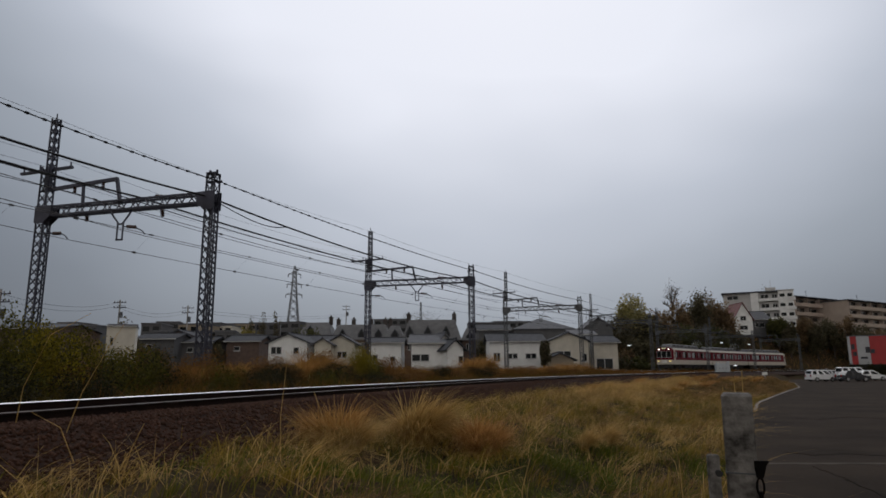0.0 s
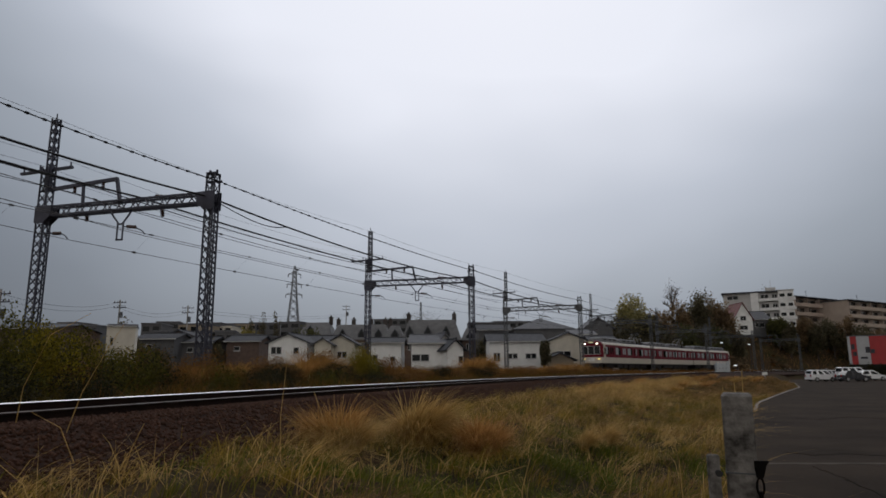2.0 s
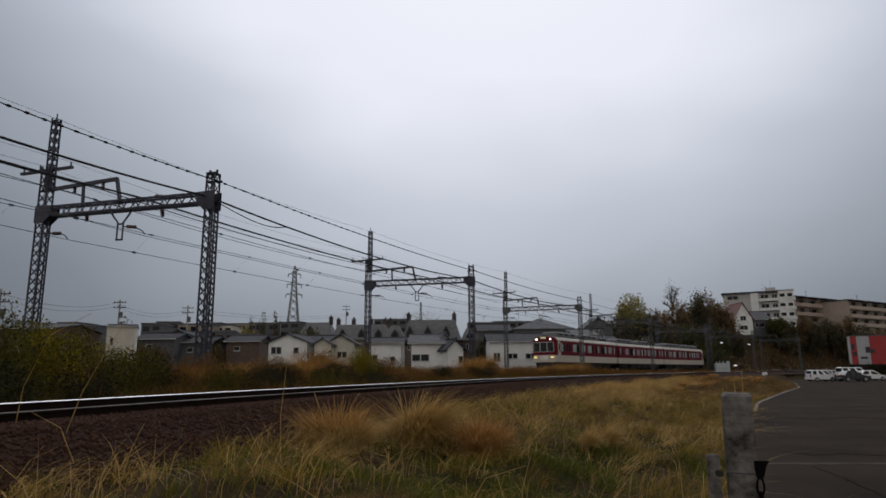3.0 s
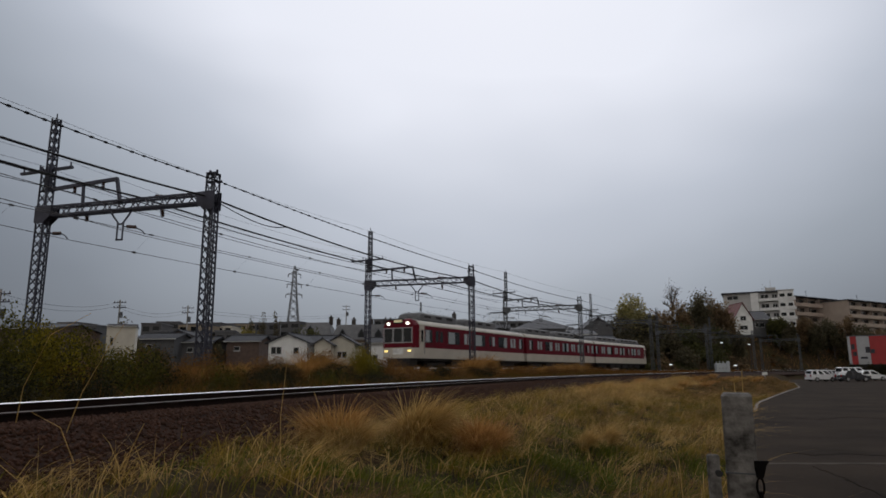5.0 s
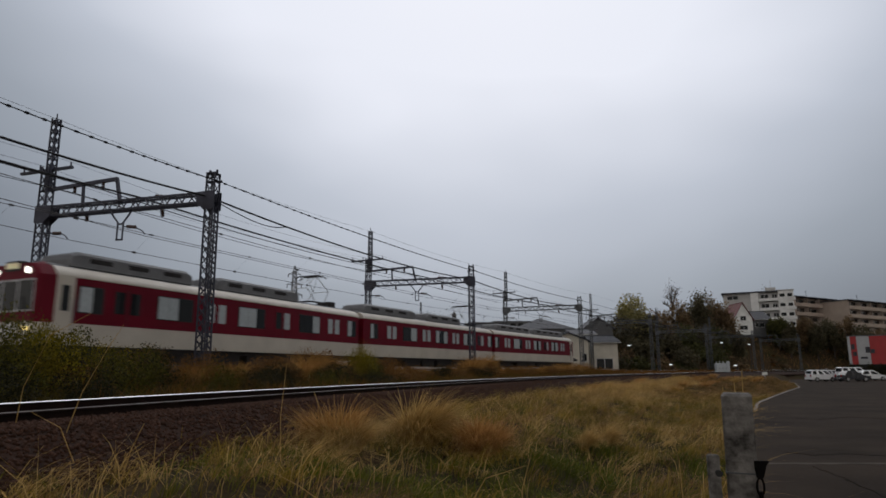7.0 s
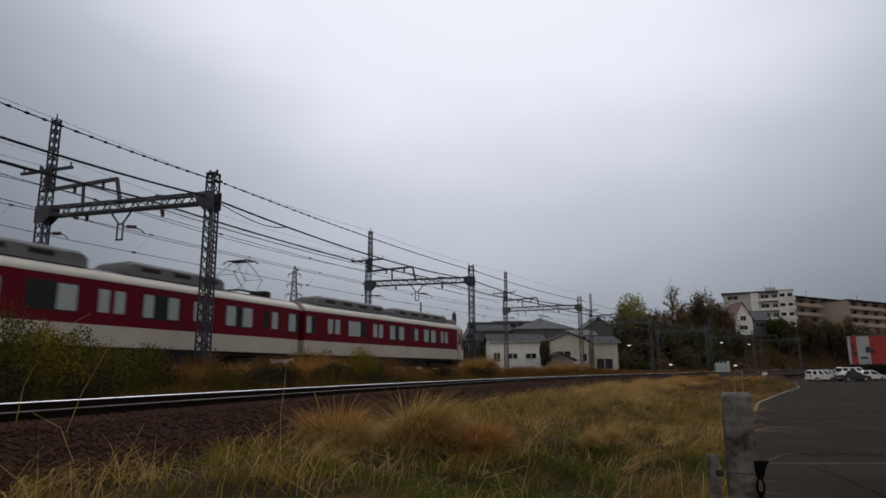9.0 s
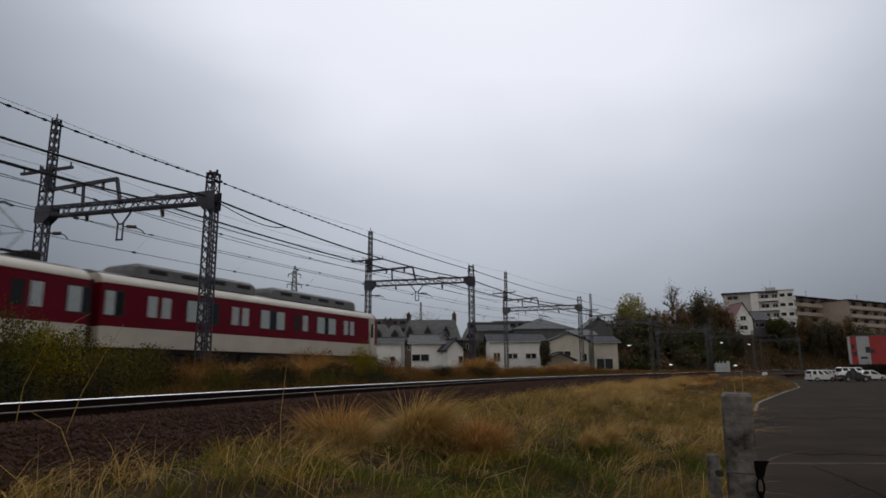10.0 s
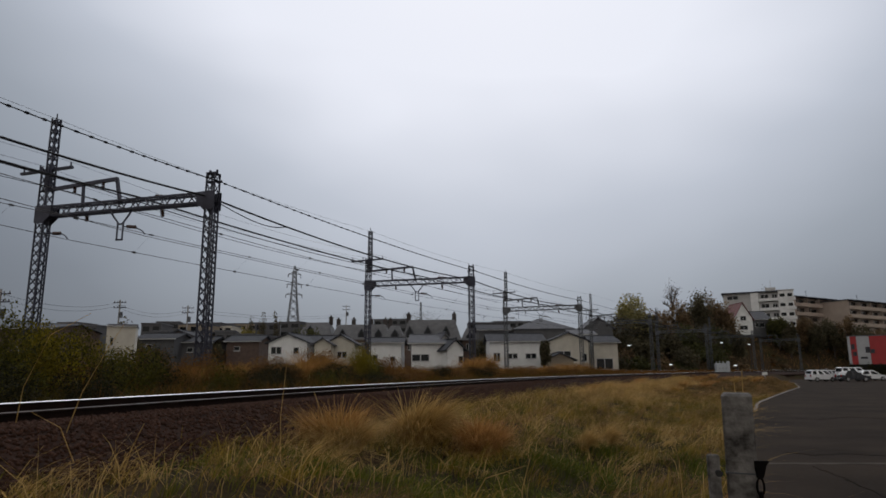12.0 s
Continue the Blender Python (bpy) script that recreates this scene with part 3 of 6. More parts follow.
def train_car(cab, lit, name_label, panto):
    """A rail car; y from its leading end (-10.1) to its trailing end. cab: -1 leading cab, 1 trailing cab, 0 none."""
    c = thing("train_car", Matrix(), name_label, "train car", "train cars")
    ye0, ye1 = -CAR_HALF, CAR_HALF
    part("lower_side", shell(Geo(), 0.97, 1.72, ye0, ye1), CREAM, c, "ivory lower body")
    part("upper_side", shell(Geo(), 1.72, 3.36, ye0, ye1), MAROON, c, "maroon upper body")
    part("cantrail", shell(Geo(), 3.36, 3.74, ye0, ye1), CREAM, c, "ivory roof edge")
    top = [(-0.98, 3.73), (0.98, 3.73), (0.9, 3.82), (0.5, 3.92), (0, 3.95), (-0.5, 3.92), (-0.9, 3.82)]
    part("roof", Geo().prism(top, ye0 + 0.1, ye1 - 0.1), ROOF_GREY, c, "grey roof", smooth=False)
    # roof air-conditioning housings, with grilles
    spans = [(-9.3, -3.4), (-1.9, 4.5)] if cab else [(-9.3, -2.7), (-1.0, 4.7)]
    if cab == 1:
        spans = [(-8.4, -1.0), (0.2, 8.5)]
    for a, b in spans:
        sec = lambda y, q: [(x, y, 3.84 + (z - 3.84) * q) for x, z in ((-0.95, 3.84), (0.95, 3.84), (0.93, 4.3), (0.74, 4.43), (-0.74, 4.43), (-0.93, 4.3))]
        h = part("roof_unit", Geo().rings([sec(a, 0.45), sec(a + 0.12, 0.8), sec(a + 0.4, 1.0), sec(b - 0.2, 1.0), sec(b, 0.75)]), ROOF_GREY, c, "long grey air-conditioning housing")
        k = a + 0.8
        while k < b - 1.2:
            for sx in (-1, 1):
                part("grille", Geo().box(sx * 0.945 - 0.012, sx * 0.945 + 0.012, k, k + 0.95, 4.05, 4.22), UNDER, h)
            k += 1.75
    if panto:
        pantograph(c, 6.9)
        part("roof_gear", Geo().soft(-0.5, 0.5, 8.3, 8.9, 3.88, 4.25, 0.05), UNDER, c, "dark roof equipment box")
    # doors and windows of both sides
    mid = {-1: 0.07, 0: 0.45, 1: -0.2}[cab]
    doors = [mid + k * 4.8 for k in (-1.5, -0.5, 0.5, 1.5)]
    wins = [(mid + k * 4.8, 1.86) for k in (-1, 0, 1)]
    wins.append((-8.72, 0.95) if cab == -1 else (mid - 9.35, 0.8))
    if cab != 1:
        wins.append((mid + 9.2, 0.9))
    random.seed(5 + cab)
    for sx in (-1, 1):
        side = lambda y0, y1, z0, z1, out, th: Geo().box(min(sx * (SIDE + out), sx * (SIDE + out - th)), max(sx * (SIDE + out), sx * (SIDE + out - th)), y0, y1, z0, z1)
        for y in doors:
            d = part("door", side(y - 0.65, y + 0.65, 1.737, 3.14, 0.008, 0.05), MAROON, c, "maroon sliding door")
            part("door_foot", side(y - 0.65, y + 0.65, 1.12, 1.7, 0.004, 0.05), CREAM, d, "ivory foot of the door")
            part("door_gap", side(y - 0.012, y + 0.012, 1.74, 3.13, 0.011, 0.02), RUBBER, d)
            pale = random.random()
            for k in (-1, 1):
                part("window_pane", side(y + k * 0.35 - 0.23, y + k * 0.35 + 0.23, 2.2, 3.04, 0.014, 0.012), GLASS_SKYLIT if pale < 0.6 or (pale < 0.85 and k > 0) else GLASS_DARK, d)
        for y, w in wins:
            f = part("window", side(y - w / 2 - 0.05, y + w / 2 + 0.05, 2.12, 3.1, 0.01, 0.05), RUBBER, c, "dark-framed side window")
            # pale panes are painted as bright as sky seen through the car, the rest dark glass
            cuts = [0.0, random.uniform(0.25, 0.42), random.uniform(0.55, 0.72), 1.0] if w > 1 else [0.0, random.uniform(0.45, 0.7), 1.0]
            kinds = random.choice([(1, 0, 1), (1, 0, 1), (1, 1, 0), (0, 0, 1)]) if w > 1 else (1, 0)
            for a, b, pale in zip(cuts, cuts[1:], kinds):
                part("window_pane", side(y - w / 2 + w * a + 0.012, y - w / 2 + w * b - 0.012, 2.16, 3.06, 0.022, 0.014), GLASS_SKYLIT if pale else GLASS_DARK, f)
        part("gutter", Geo().box(sx * (SIDE - 0.0) - 0.015, sx * SIDE + 0.015, ye0 + 0.3, ye1 - 0.3, 3.36, 3.4), CREAM, c)
        part("sill_strip", Geo().box(sx * SIDE - 0.012, sx * SIDE + 0.012, ye0 + 0.05, ye1 - 0.05, 1.70, 1.735), CREAM, c)
    for yb in (-6.9, 6.9):
        bogie(c, yb)
    # equipment boxes under the floor
    for a, b in ((-4.6, -2.4), (-2.1, -0.3), (0.2, 2.7), (3.0, 4.5)):
        part("equipment_box", Geo().soft(-1.2, 1.2, a, b, 0.38, 0.95, 0.04), UNDER, c, "sooty underfloor box")
    part("floor_frame", Geo().box(-1.28, 1.28, -9.6, 9.6, 0.8, 0.98), UNDER, c)
    if cab:
        cab_front(c, cab, lit)
    for k in (-1, 1):
        if k != cab:
            part("end_bellows", Geo().soft(-1.05, 1.05, k * CAR_HALF - 0.02 if k > 0 else -CAR_HALF - 0.26, k * CAR_HALF + 0.26 if k > 0 else -CAR_HALF + 0.02, 1.0, 3.5, 0.06), mat("dark_maroon_bellows", (0.05, 0.004, 0.008), 0.8, 0, 0.3, 4.0), c, "dark maroon gangway bellows")
        part("coupler", Geo().box(-0.15, 0.15, k * 10.0 - 0.4, k * 10.0 + 0.4, 0.72, 0.96), UNDER, c)
    return c


def cab_front(c, k, lit):
    """The rounded driving end, at y = k * CAR_HALF."""
    y0, y1 = k * (CAR_HALF - 0.004), k * (CAR_HALF + 0.6)

    def nose(z0, z1, inset):
        rows = []
        for z in (z0, z1):
            x = body_profile(z, z)[0][0]
            w = 0.16 + 0.25 * max(0, z - 3.36)
            rows.append([(-x, y0, z), (-x, y0 + k * 0.12, z), (-x + w * 0.5, y1 - k * 0.1, z), (-x * 0.86, y1, z), (x * 0.86, y1, z), (x - w * 0.5, y1 - k * 0.1, z), (x, y0 + k * 0.12, z), (x, y0, z)])
        return Geo().rings(rows)

    part("nose_lower", nose(0.97, 1.72, 0), CREAM, c, "ivory lower front")
    part("nose_upper", nose(1.72, 3.36, 0), MAROON, c, "maroon front")
    part("nose_top", nose(3.36, 3.74, 0), MAROON, c, "maroon front brow")
    part("roof_brow", Geo().rings([[(-1.0, y0, 3.72), (-0.75, y1 - k * 0.12, 3.72), (0.75, y1 - k * 0.12, 3.72), (1.0, y0, 3.72)], [(-0.7, y0, 3.9), (-0.5, y0 + k * 0.1, 3.88), (0.5, y0 + k * 0.1, 3.88), (0.7, y0, 3.9)]]), MAROON, c)
    e = y1 + k * 0.012
    band = part("windscreen_frame", Geo().box(-1.24, 1.24, min(e - 0.02, e + 0.02), max(e - 0.02, e + 0.02), 2.08, 3.2), mat("pale_grey_front_frame", (0.4, 0.4, 0.41), 0.4, 0.3), c, "pale grey frame round the windscreens")
    for x, w in ((-0.83, 0.35), (0.0, 0.37), (0.83, 0.35)):
        ee = e + k * 0.03
        f = part("windscreen", Geo().box(x - w, x + w, min(ee, ee - k * 0.02), max(ee, ee - k * 0.02), 2.14, 3.14), GLASS_DARK, band, "dark windscreen")
        if x:
            part("wiper", Geo().bar((x + 0.1, ee + k * 0.02, 2.1), (x - 0.12, ee + k * 0.02, 2.6), 0.025), RUBBER, band)
    part("waist_trim", Geo().box(-1.2, 1.2, min(y1, y1 + k * 0.014), max(y1, y1 + k * 0.014), 1.71, 1.75), CREAM, c)
    # destination box and the two headlamps beside it
    part("destination_sign", Geo().soft(-0.42, 0.42, min(y1 - k * 0.3, y1 + k * 0.03), max(y1 - k * 0.3, y1 + k * 0.03), 3.5, 3.86, 0.04), RUBBER, c, "black destination box")
    part("destination_blind", Geo().box(-0.34, 0.34, min(y1 + k * 0.03, y1 + k * 0.045), max(y1 + k * 0.03, y1 + k * 0.045), 3.58, 3.78), LAMP_SIGN if lit else LAMP_OFF, c, "lit destination blind")
    for x in (-0.84, 0.84):
        g = Geo().tube([(x, y1 - k * 0.3, 3.5), (x, y1 + k * 0.02, 3.5)], 0.14, 14)
        h = part("headlamp", g, SEAL, c, "headlamp housing")
        part("lamp_glass", Geo().tube([(x, y1 + k * 0.02, 3.5), (x, y1 + k * 0.05, 3.5)], 0.105, 14), LAMP_WHITE if lit else LAMP_OFF, h, "lit white headlamp" if lit else "")
        x *= 1.2
        g = Geo().soft(x - 0.17, x + 0.17, min(y1 - k * 0.15, y1 + k * 0.04), max(y1 - k * 0.05, y1 + k * 0.04), 1.42, 1.58, 0.02)
        h = part("marker_lamp", g, SEAL, c, "marker lamp housing")
        part("lamp_glass", Geo().box(x - 0.14, x + 0.14, min(y1 + k * 0.04, y1 + k * 0.055), max(y1 + k * 0.04, y1 + k * 0.055), 1.44, 1.56), LAMP_WARM if lit else LAMP_OFF, h, "lit yellow marker lamp" if lit else "")
    part("front_panel", Geo().box(-0.45, 0.45, min(y1, y1 + k * 0.02), max(y1, y1 + k * 0.02), 1.25, 1.68), mat("white_panel", (0.72, 0.72, 0.7), 0.5), c, "plain white front panel")
    part("obstacle_guard", Geo().rings([[(-1.25, y0, 0.3), (-0.9, y1, 0.3), (0.9, y1, 0.3), (1.25, y0, 0.3)], [(-1.3, y0, 0.97), (-1.0, y1, 0.97), (1.0, y1, 0.97), (1.3, y0, 0.97)]]), UNDER, c, "dark obstacle guard")
    # cab door with a tall narrow window, in an ivory field
    for sx in (-1, 1):
        yc = k * (CAR_HALF - 0.36)
        part("cab_panel", Geo().box(sx * SIDE - 0.014, sx * SIDE + 0.014, yc - 0.35, yc + 0.35, 1.2, 3.37), CREAM, c, "ivory cab side")
        d = part("cab_door", Geo().box(sx * SIDE - 0.024, sx * SIDE + 0.024, yc - 0.26, yc + 0.26, 1.2, 3.2), CREAM, c, "ivory cab door")
        part("window_pane", Geo().box(sx * (SIDE + 0.025) - 0.006, sx * (SIDE + 0.025) + 0.006, yc - 0.15, yc + 0.15, 2.15, 3.05), GLASS_DARK, d)
        part("handrail", Geo().bar((sx * (SIDE + 0.05), yc - k * 0.31, 1.3), (sx * (SIDE + 0.05), yc - k * 0.31, 2.6), 0.03), SEAL, c)


WHEELSETS = []


def bogie(c, y):
    b = part("bogie", Geo().soft(-1.08, -0.9, y - 1.45, y + 1.45, 0.42, 0.72, 0.05).soft(0.9, 1.08, y - 1.45, y + 1.45, 0.42, 0.72, 0.05).box(-0.95, 0.95, y - 0.3, y + 0.3, 0.45, 0.8), UNDER, c, "dark bogie frame")
    for k in (-1.05, 1.05):
        g = Geo()
        for sx in (-0.76, 0.76):
            g.tube([(sx - 0.065, 0, 0), (sx + 0.065, 0, 0)], 0.43, 20)
            g.bar((sx - 0.07, -0.3, 0), (sx + 0.07, -0.3, 0), 0.09)
        g.tube([(-0.9, 0, 0), (0.9, 0, 0)], 0.08, 8)
        w = part("wheelset", g, UNDER, b, "steel wheels on their axle")
        w.location = (0, y + k, 0.43)
        WHEELSETS.append(w)


def pantograph(c, y):
    p = part("pantograph", Geo().box(-0.8, 0.8, y - 1.0, y - 0.9, 3.98, 4.06).box(-0.8, 0.8, y + 0.9, y + 1.0, 3.98, 4.06).box(-0.8, -0.72, y - 1.0, y + 1.0, 3.98, 4.06).box(0.72, 0.8, y - 1.0, y + 1.0, 3.98, 4.06), UNDER, c, "raised diamond pantograph")
    zt = 5.6
    arms = Geo()
    for sx in (-1, 1):
        for sy in (-1, 1):
            arms.bar((sx * 0.7, y + sy * 0.45, 4.06), (sx * 0.55, y + sy * 1.1, 4.8), 0.035)
            arms.bar((sx * 0.55, y + sy * 1.1, 4.8), (sx * 0.35, y + sy * 0.12, zt), 0.03)
    for sy in (-1, 1):
        arms.bar((-0.55, y + sy * 1.1, 4.8), (0.55, y + sy * 1.1, 4.8), 0.03)
        arms.bar((-0.55, y + sy * 1.1, 4.8), (0.35, y + sy * 0.12, zt), 0.022)
    part("arm", arms, mat("pale_pantograph_tube", (0.4, 0.41, 0.42), 0.4, 0.6), p, "thin grey tube arms")
    head = Geo()
    for sy in (-0.22, 0.22):
        head.tube([(-0.95, y + sy, zt - 0.12), (-0.7, y + sy, zt + 0.04), (0.7, y + sy, zt + 0.04), (0.95, y + sy, zt - 0.12)], 0.035, 6)
    head.box(-0.4, 0.4, y - 0.22, y + 0.22, zt - 0.02, zt + 0.02)
    part("contact_head", head, UNDER, p, "black contact strips")


CARS = [
    train_car(-1, True, "maroon and ivory train car, leading, with lit headlamps", True),
    train_car(0, False, "maroon and ivory train car in the middle of the train", True),
    train_car(1, False, "maroon and ivory train car, trailing, with unlit lamps", False),
]


def motions():
    times = [i * 0.25 for i in range(49)]
    for k, c in enumerate(CARS):
        rows = []
        for t in times:
            s = front_s(t) + (k + 0.5) * CAR_L
            a, b = at(s - 6.9, SIDE, RAIL_Z), at(s + 6.9, SIDE, RAIL_Z)
            yaw = math.degrees(math.atan2(b.x - a.x, b.y - a.y))
            mid = (a + b) / 2
            rows.append((t, pose(mid.x, mid.y, mid.z, 0, 0, -yaw)))
        walk(c, rows)
    n = 360
    for w in WHEELSETS:
        home = w.location.copy()
        rows = []
        for i in range(n + 1):
            t = 12.0 * i / n
            turn = -(front_s(t) - front_s(0)) / 0.43
            rows.append((t, Matrix.Translation(home) @ pose(0, 0, 0, math.degrees(turn), 0, 0)))
        walk(w, rows)


# ---------------------------------------------------------------- plants
def leafy(name, dark, light, rough=0.75, spec=0.2):
    """Leaves and blades: colour varies from blade to blade, with some light passing through."""
    m = bpy.data.materials.new(name)
    m.use_nodes = True
    n, l = m.node_tree.nodes, m.node_tree.links
    b = n["Principled BSDF"]
    b.inputs["Roughness"].default_value, b.inputs["Specular IOR Level"].default_value = rough, spec
    geo = n.new("ShaderNodeNewGeometry")
    r = n.new("ShaderNodeValToRGB")
    l.new(geo.outputs["Random Per Island"], r.inputs[0])
    r.color_ramp.elements[0].color, r.color_ramp.elements[1].color = (*dark, 1), (*light, 1)
    tc = n.new("ShaderNodeTexCoord")
    t = n.new("ShaderNodeTexNoise")
    t.inputs["Scale"].default_value, t.inputs["Detail"].default_value = 0.9, 4
    l.new(tc.outputs["Object"], t.inputs["Vector"])
    mr = n.new("ShaderNodeMapRange")
    mr.inputs["From Min"].default_value, mr.inputs["From Max"].default_value = 0.3, 0.7
    mr.inputs["To Min"].default_value, mr.inputs["To Max"].default_value = 0.6, 1.25
    l.new(t.outputs["Fac"], mr.inputs["Value"])
    mx = n.new("ShaderNodeVectorMath")
    mx.operation = "SCALE"
    l.new(r.outputs[0], mx.inputs[0])
    l.new(mr.outputs["Result"], mx.inputs["Scale"])
    l.new(mx.outputs[0], b.inputs["Base Color"])
    tr = n.new("ShaderNodeBsdfTranslucent")
    l.new(mx.outputs[0], tr.inputs["Color"])
    ms = n.new("ShaderNodeMixShader")
    ms.inputs[0].default_value = 0.35
    l.new(b.outputs[0], ms.inputs[1])
    l.new(tr.outputs[0], ms.inputs[2])
    l.new(ms.outputs[0], n["Material Output"].inputs["Surface"])
    return m


GRASS_GREEN = leafy("green_grass", (0.07, 0.075, 0.008), (0.17, 0.165, 0.022))
GRASS_LUSH = leafy("fresh_green_grass", (0.05, 0.066, 0.005), (0.14, 0.155, 0.016))
GRASS_OLIVE = leafy("olive_grass", (0.145, 0.098, 0.012), (0.37, 0.245, 0.04))
GRASS_STRAW = leafy("straw_grass", (0.32, 0.195, 0.06), (0.7, 0.47, 0.17))
GRASS_BROWN = leafy("withered_brown_grass", (0.15, 0.08, 0.03), (0.44, 0.255, 0.105))
GRASS_RUST = leafy("rusty_dry_grass", (0.27, 0.13, 0.034), (0.66, 0.37, 0.115))
GRASS_ORANGE = leafy("orange_dead_grass", (0.27, 0.125, 0.035), (0.66, 0.36, 0.12))
# darker versions of the olive and rusty grass colours
WEED_OLIVE = leafy("darkened_olive_weeds", (0.045, 0.034, 0.006), (0.12, 0.085, 0.015))
WEED_RUST = leafy("darkened_rusty_weeds", (0.09, 0.04, 0.008), (0.25, 0.115, 0.024))
SCRUB_DARK = leafy("dark_green_scrub_leaf", (0.012, 0.013, 0.005), (0.04, 0.036, 0.012))
SCRUB_GREEN = leafy("olive_scrub_leaf", (0.03, 0.03, 0.005), (0.13, 0.115, 0.014))
SCRUB_YELLOW = leafy("yellow_scrub_leaf", (0.08, 0.066, 0.005), (0.32, 0.245, 0.018))
SCRUB_BROWN = leafy("rusty_scrub_leaf", (0.11, 0.055, 0.016), (0.28, 0.14, 0.04))
LEAF_DARK = leafy("dark_evergreen_leaf", (0.065, 0.058, 0.035), (0.15, 0.13, 0.075))
LEAF_GREEN = leafy("green_leaf", (0.055, 0.06, 0.02), (0.12, 0.115, 0.04))
LEAF_YELLOW = leafy("yellowing_leaf", (0.13, 0.11, 0.02), (0.32, 0.25, 0.05))
LEAF_BROWN = leafy("brown_autumn_leaf", (0.11, 0.075, 0.042), (0.28, 0.185, 0.10))
LEAF_PALE = leafy("pale_autumn_leaf", (0.2, 0.18, 0.06), (0.42, 0.36, 0.15))
BARK = mat("grey_brown_bark", (0.07, 0.055, 0.045), 0.95, 0, 0.4, 5.0, 0.6)
rng = np.random.default_rng(11)


def blades(base, height, width, lean, droop, az=None):
    """Arrays of bent grass blades: base (n,3), height, width, lean (how far the tip goes sideways) and droop (how far it falls)."""
    n = len(base)
    az = rng.uniform(0, 2 * np.pi, n) if az is None else az
    d = np.stack([np.cos(az), np.sin(az), np.zeros(n)], -1)
    fa = rng.uniform(0, 2 * np.pi, n)
    w = np.stack([np.cos(fa), np.sin(fa), np.zeros(n)], -1) * (width / 2)[:, None]
    up = np.array([0, 0, 1.0])
    rows = []
    for t, k in ((0, 1.0), (0.38, 0.9), (0.74, 0.6)):
        c = base + d * (lean * t ** 1.7)[:, None] + up * (height * (t - droop * t ** 2.6))[:, None]
        rows += [c - w * k, c + w * k]
    rows.append(base + d * lean[:, None] + up * (height * (1 - droop))[:, None])
    v = np.stack(rows, 1).reshape(-1, 3)
    f = np.array([(0, 1, 3), (0, 3, 2), (2, 3, 5), (2, 5, 4), (4, 5, 6)])
    return v, (np.arange(n)[:, None, None] * 7 + f[None]).reshape(-1, 3)


def grass_field(name, pts, hmin, hmax, wmin, wmax, material, label, lean=0.5, droop=0.25):
    n = len(pts)
    z = ground_z(pts[:, 0], pts[:, 1]) - 0.03
    h = rng.uniform(hmin, hmax, n)
    v, f = blades(np.column_stack([pts, z]), h, rng.uniform(wmin, wmax, n), h * rng.uniform(0.1, lean * 2, n), rng.uniform(0, droop * 2, n))
    return solo(name, raw_mesh(name, v, f, material), None, label, "grass", kind="stuff")


def patchy(x, y, k, seed=0.0):
    return np.sin(x * k + seed) * np.sin(y * k * 1.13 - seed * 2) + 0.6 * np.sin(x * k * 2.3 + y * k * 1.7 + seed * 3) + 0.3 * np.sin(x * k * 5.1 - y * k * 4.3)


def slope_points(n, s0, s1, k0, k1, keep=None):
    """Random places on the slope between the near track and the car park; k is the distance from the track's middle."""
    s = rng.uniform(s0, s1, n)
    k = rng.uniform(k0, k1, n)
    o = near_track(s)[0] - k
    h = heading(s)
    x = np.interp(s, S_ALL, LINE_X) - np.cos(h) * o
    y = np.interp(s, S_ALL, LINE_Y) + np.sin(h) * o
    ok = x < lot_x(y) - 0.05
    ok &= (np.hypot(x, y) > 2.6)
    if keep is not None:
        ok &= keep(x, y)
    return np.column_stack([x, y])[ok]


def lush(x, y):
    """Hollows on the slope where the grass stays green and short."""
    out = np.zeros(x.shape, bool)
    for cx, cy, rx, ry in ((-0.6, 7.3, 1.3, 0.8), (0.9, 7.6, 0.9, 0.7), (1.9, 9.6, 0.8, 1.6), (2.6, 12.5, 0.7, 2.2), (3.9, 9.6, 0.35, 1.8), (-0.1, 8.7, 0.4, 0.5), (-3.4, 7.2, 0.8, 0.5)):
        out |= ((x - cx) / rx) ** 2 + ((y - cy) / ry) ** 2 < 1 + 0.5 * np.sin(7 * x + 5 * y)
    return out


# the slope in front: short green under-grass, olive and straw blades over it
def clumps(name, centres, per, spread, hmin, hmax, wmin, wmax, material, label, lean, droop, turn=0.6, stray=1.2):
    """Grass in tufts: the blades of one tuft share height, lean and direction; most lean down the slope."""
    n = len(centres)
    k = rng.integers(per // 2, per * 3 // 2, n)
    i = np.repeat(np.arange(n), k)
    m = len(i)
    sp = spread * rng.uniform(0.5, 1.5, n)
    pts = centres[i] + rng.normal(0, 1, (m, 2)) * sp[i][:, None]
    ok = pts[:, 0] < lot_x(pts[:, 1]) - 0.02
    pts, i = pts[ok], i[ok]
    m = len(i)
    h = rng.uniform(hmin, hmax, n)[i] * rng.uniform(0.55, 1.1, m)
    az = (rng.normal(-0.45, stray, n)[i]) + rng.normal(0, turn, m)
    ln = (lean * rng.uniform(0.4, 1.6, n))[i] * rng.uniform(0.3, 1.3, m) * h
    base = np.column_stack([pts, ground_z(pts[:, 0], pts[:, 1]) - 0.03])
    v, f = blades(base, h, rng.uniform(wmin, wmax, m), ln, np.clip(droop * rng.uniform(0.2, 1.9, m), 0, 0.95), az)
    return solo(name, raw_mesh(name, v, f, material), None, label, "grass", kind="stuff")


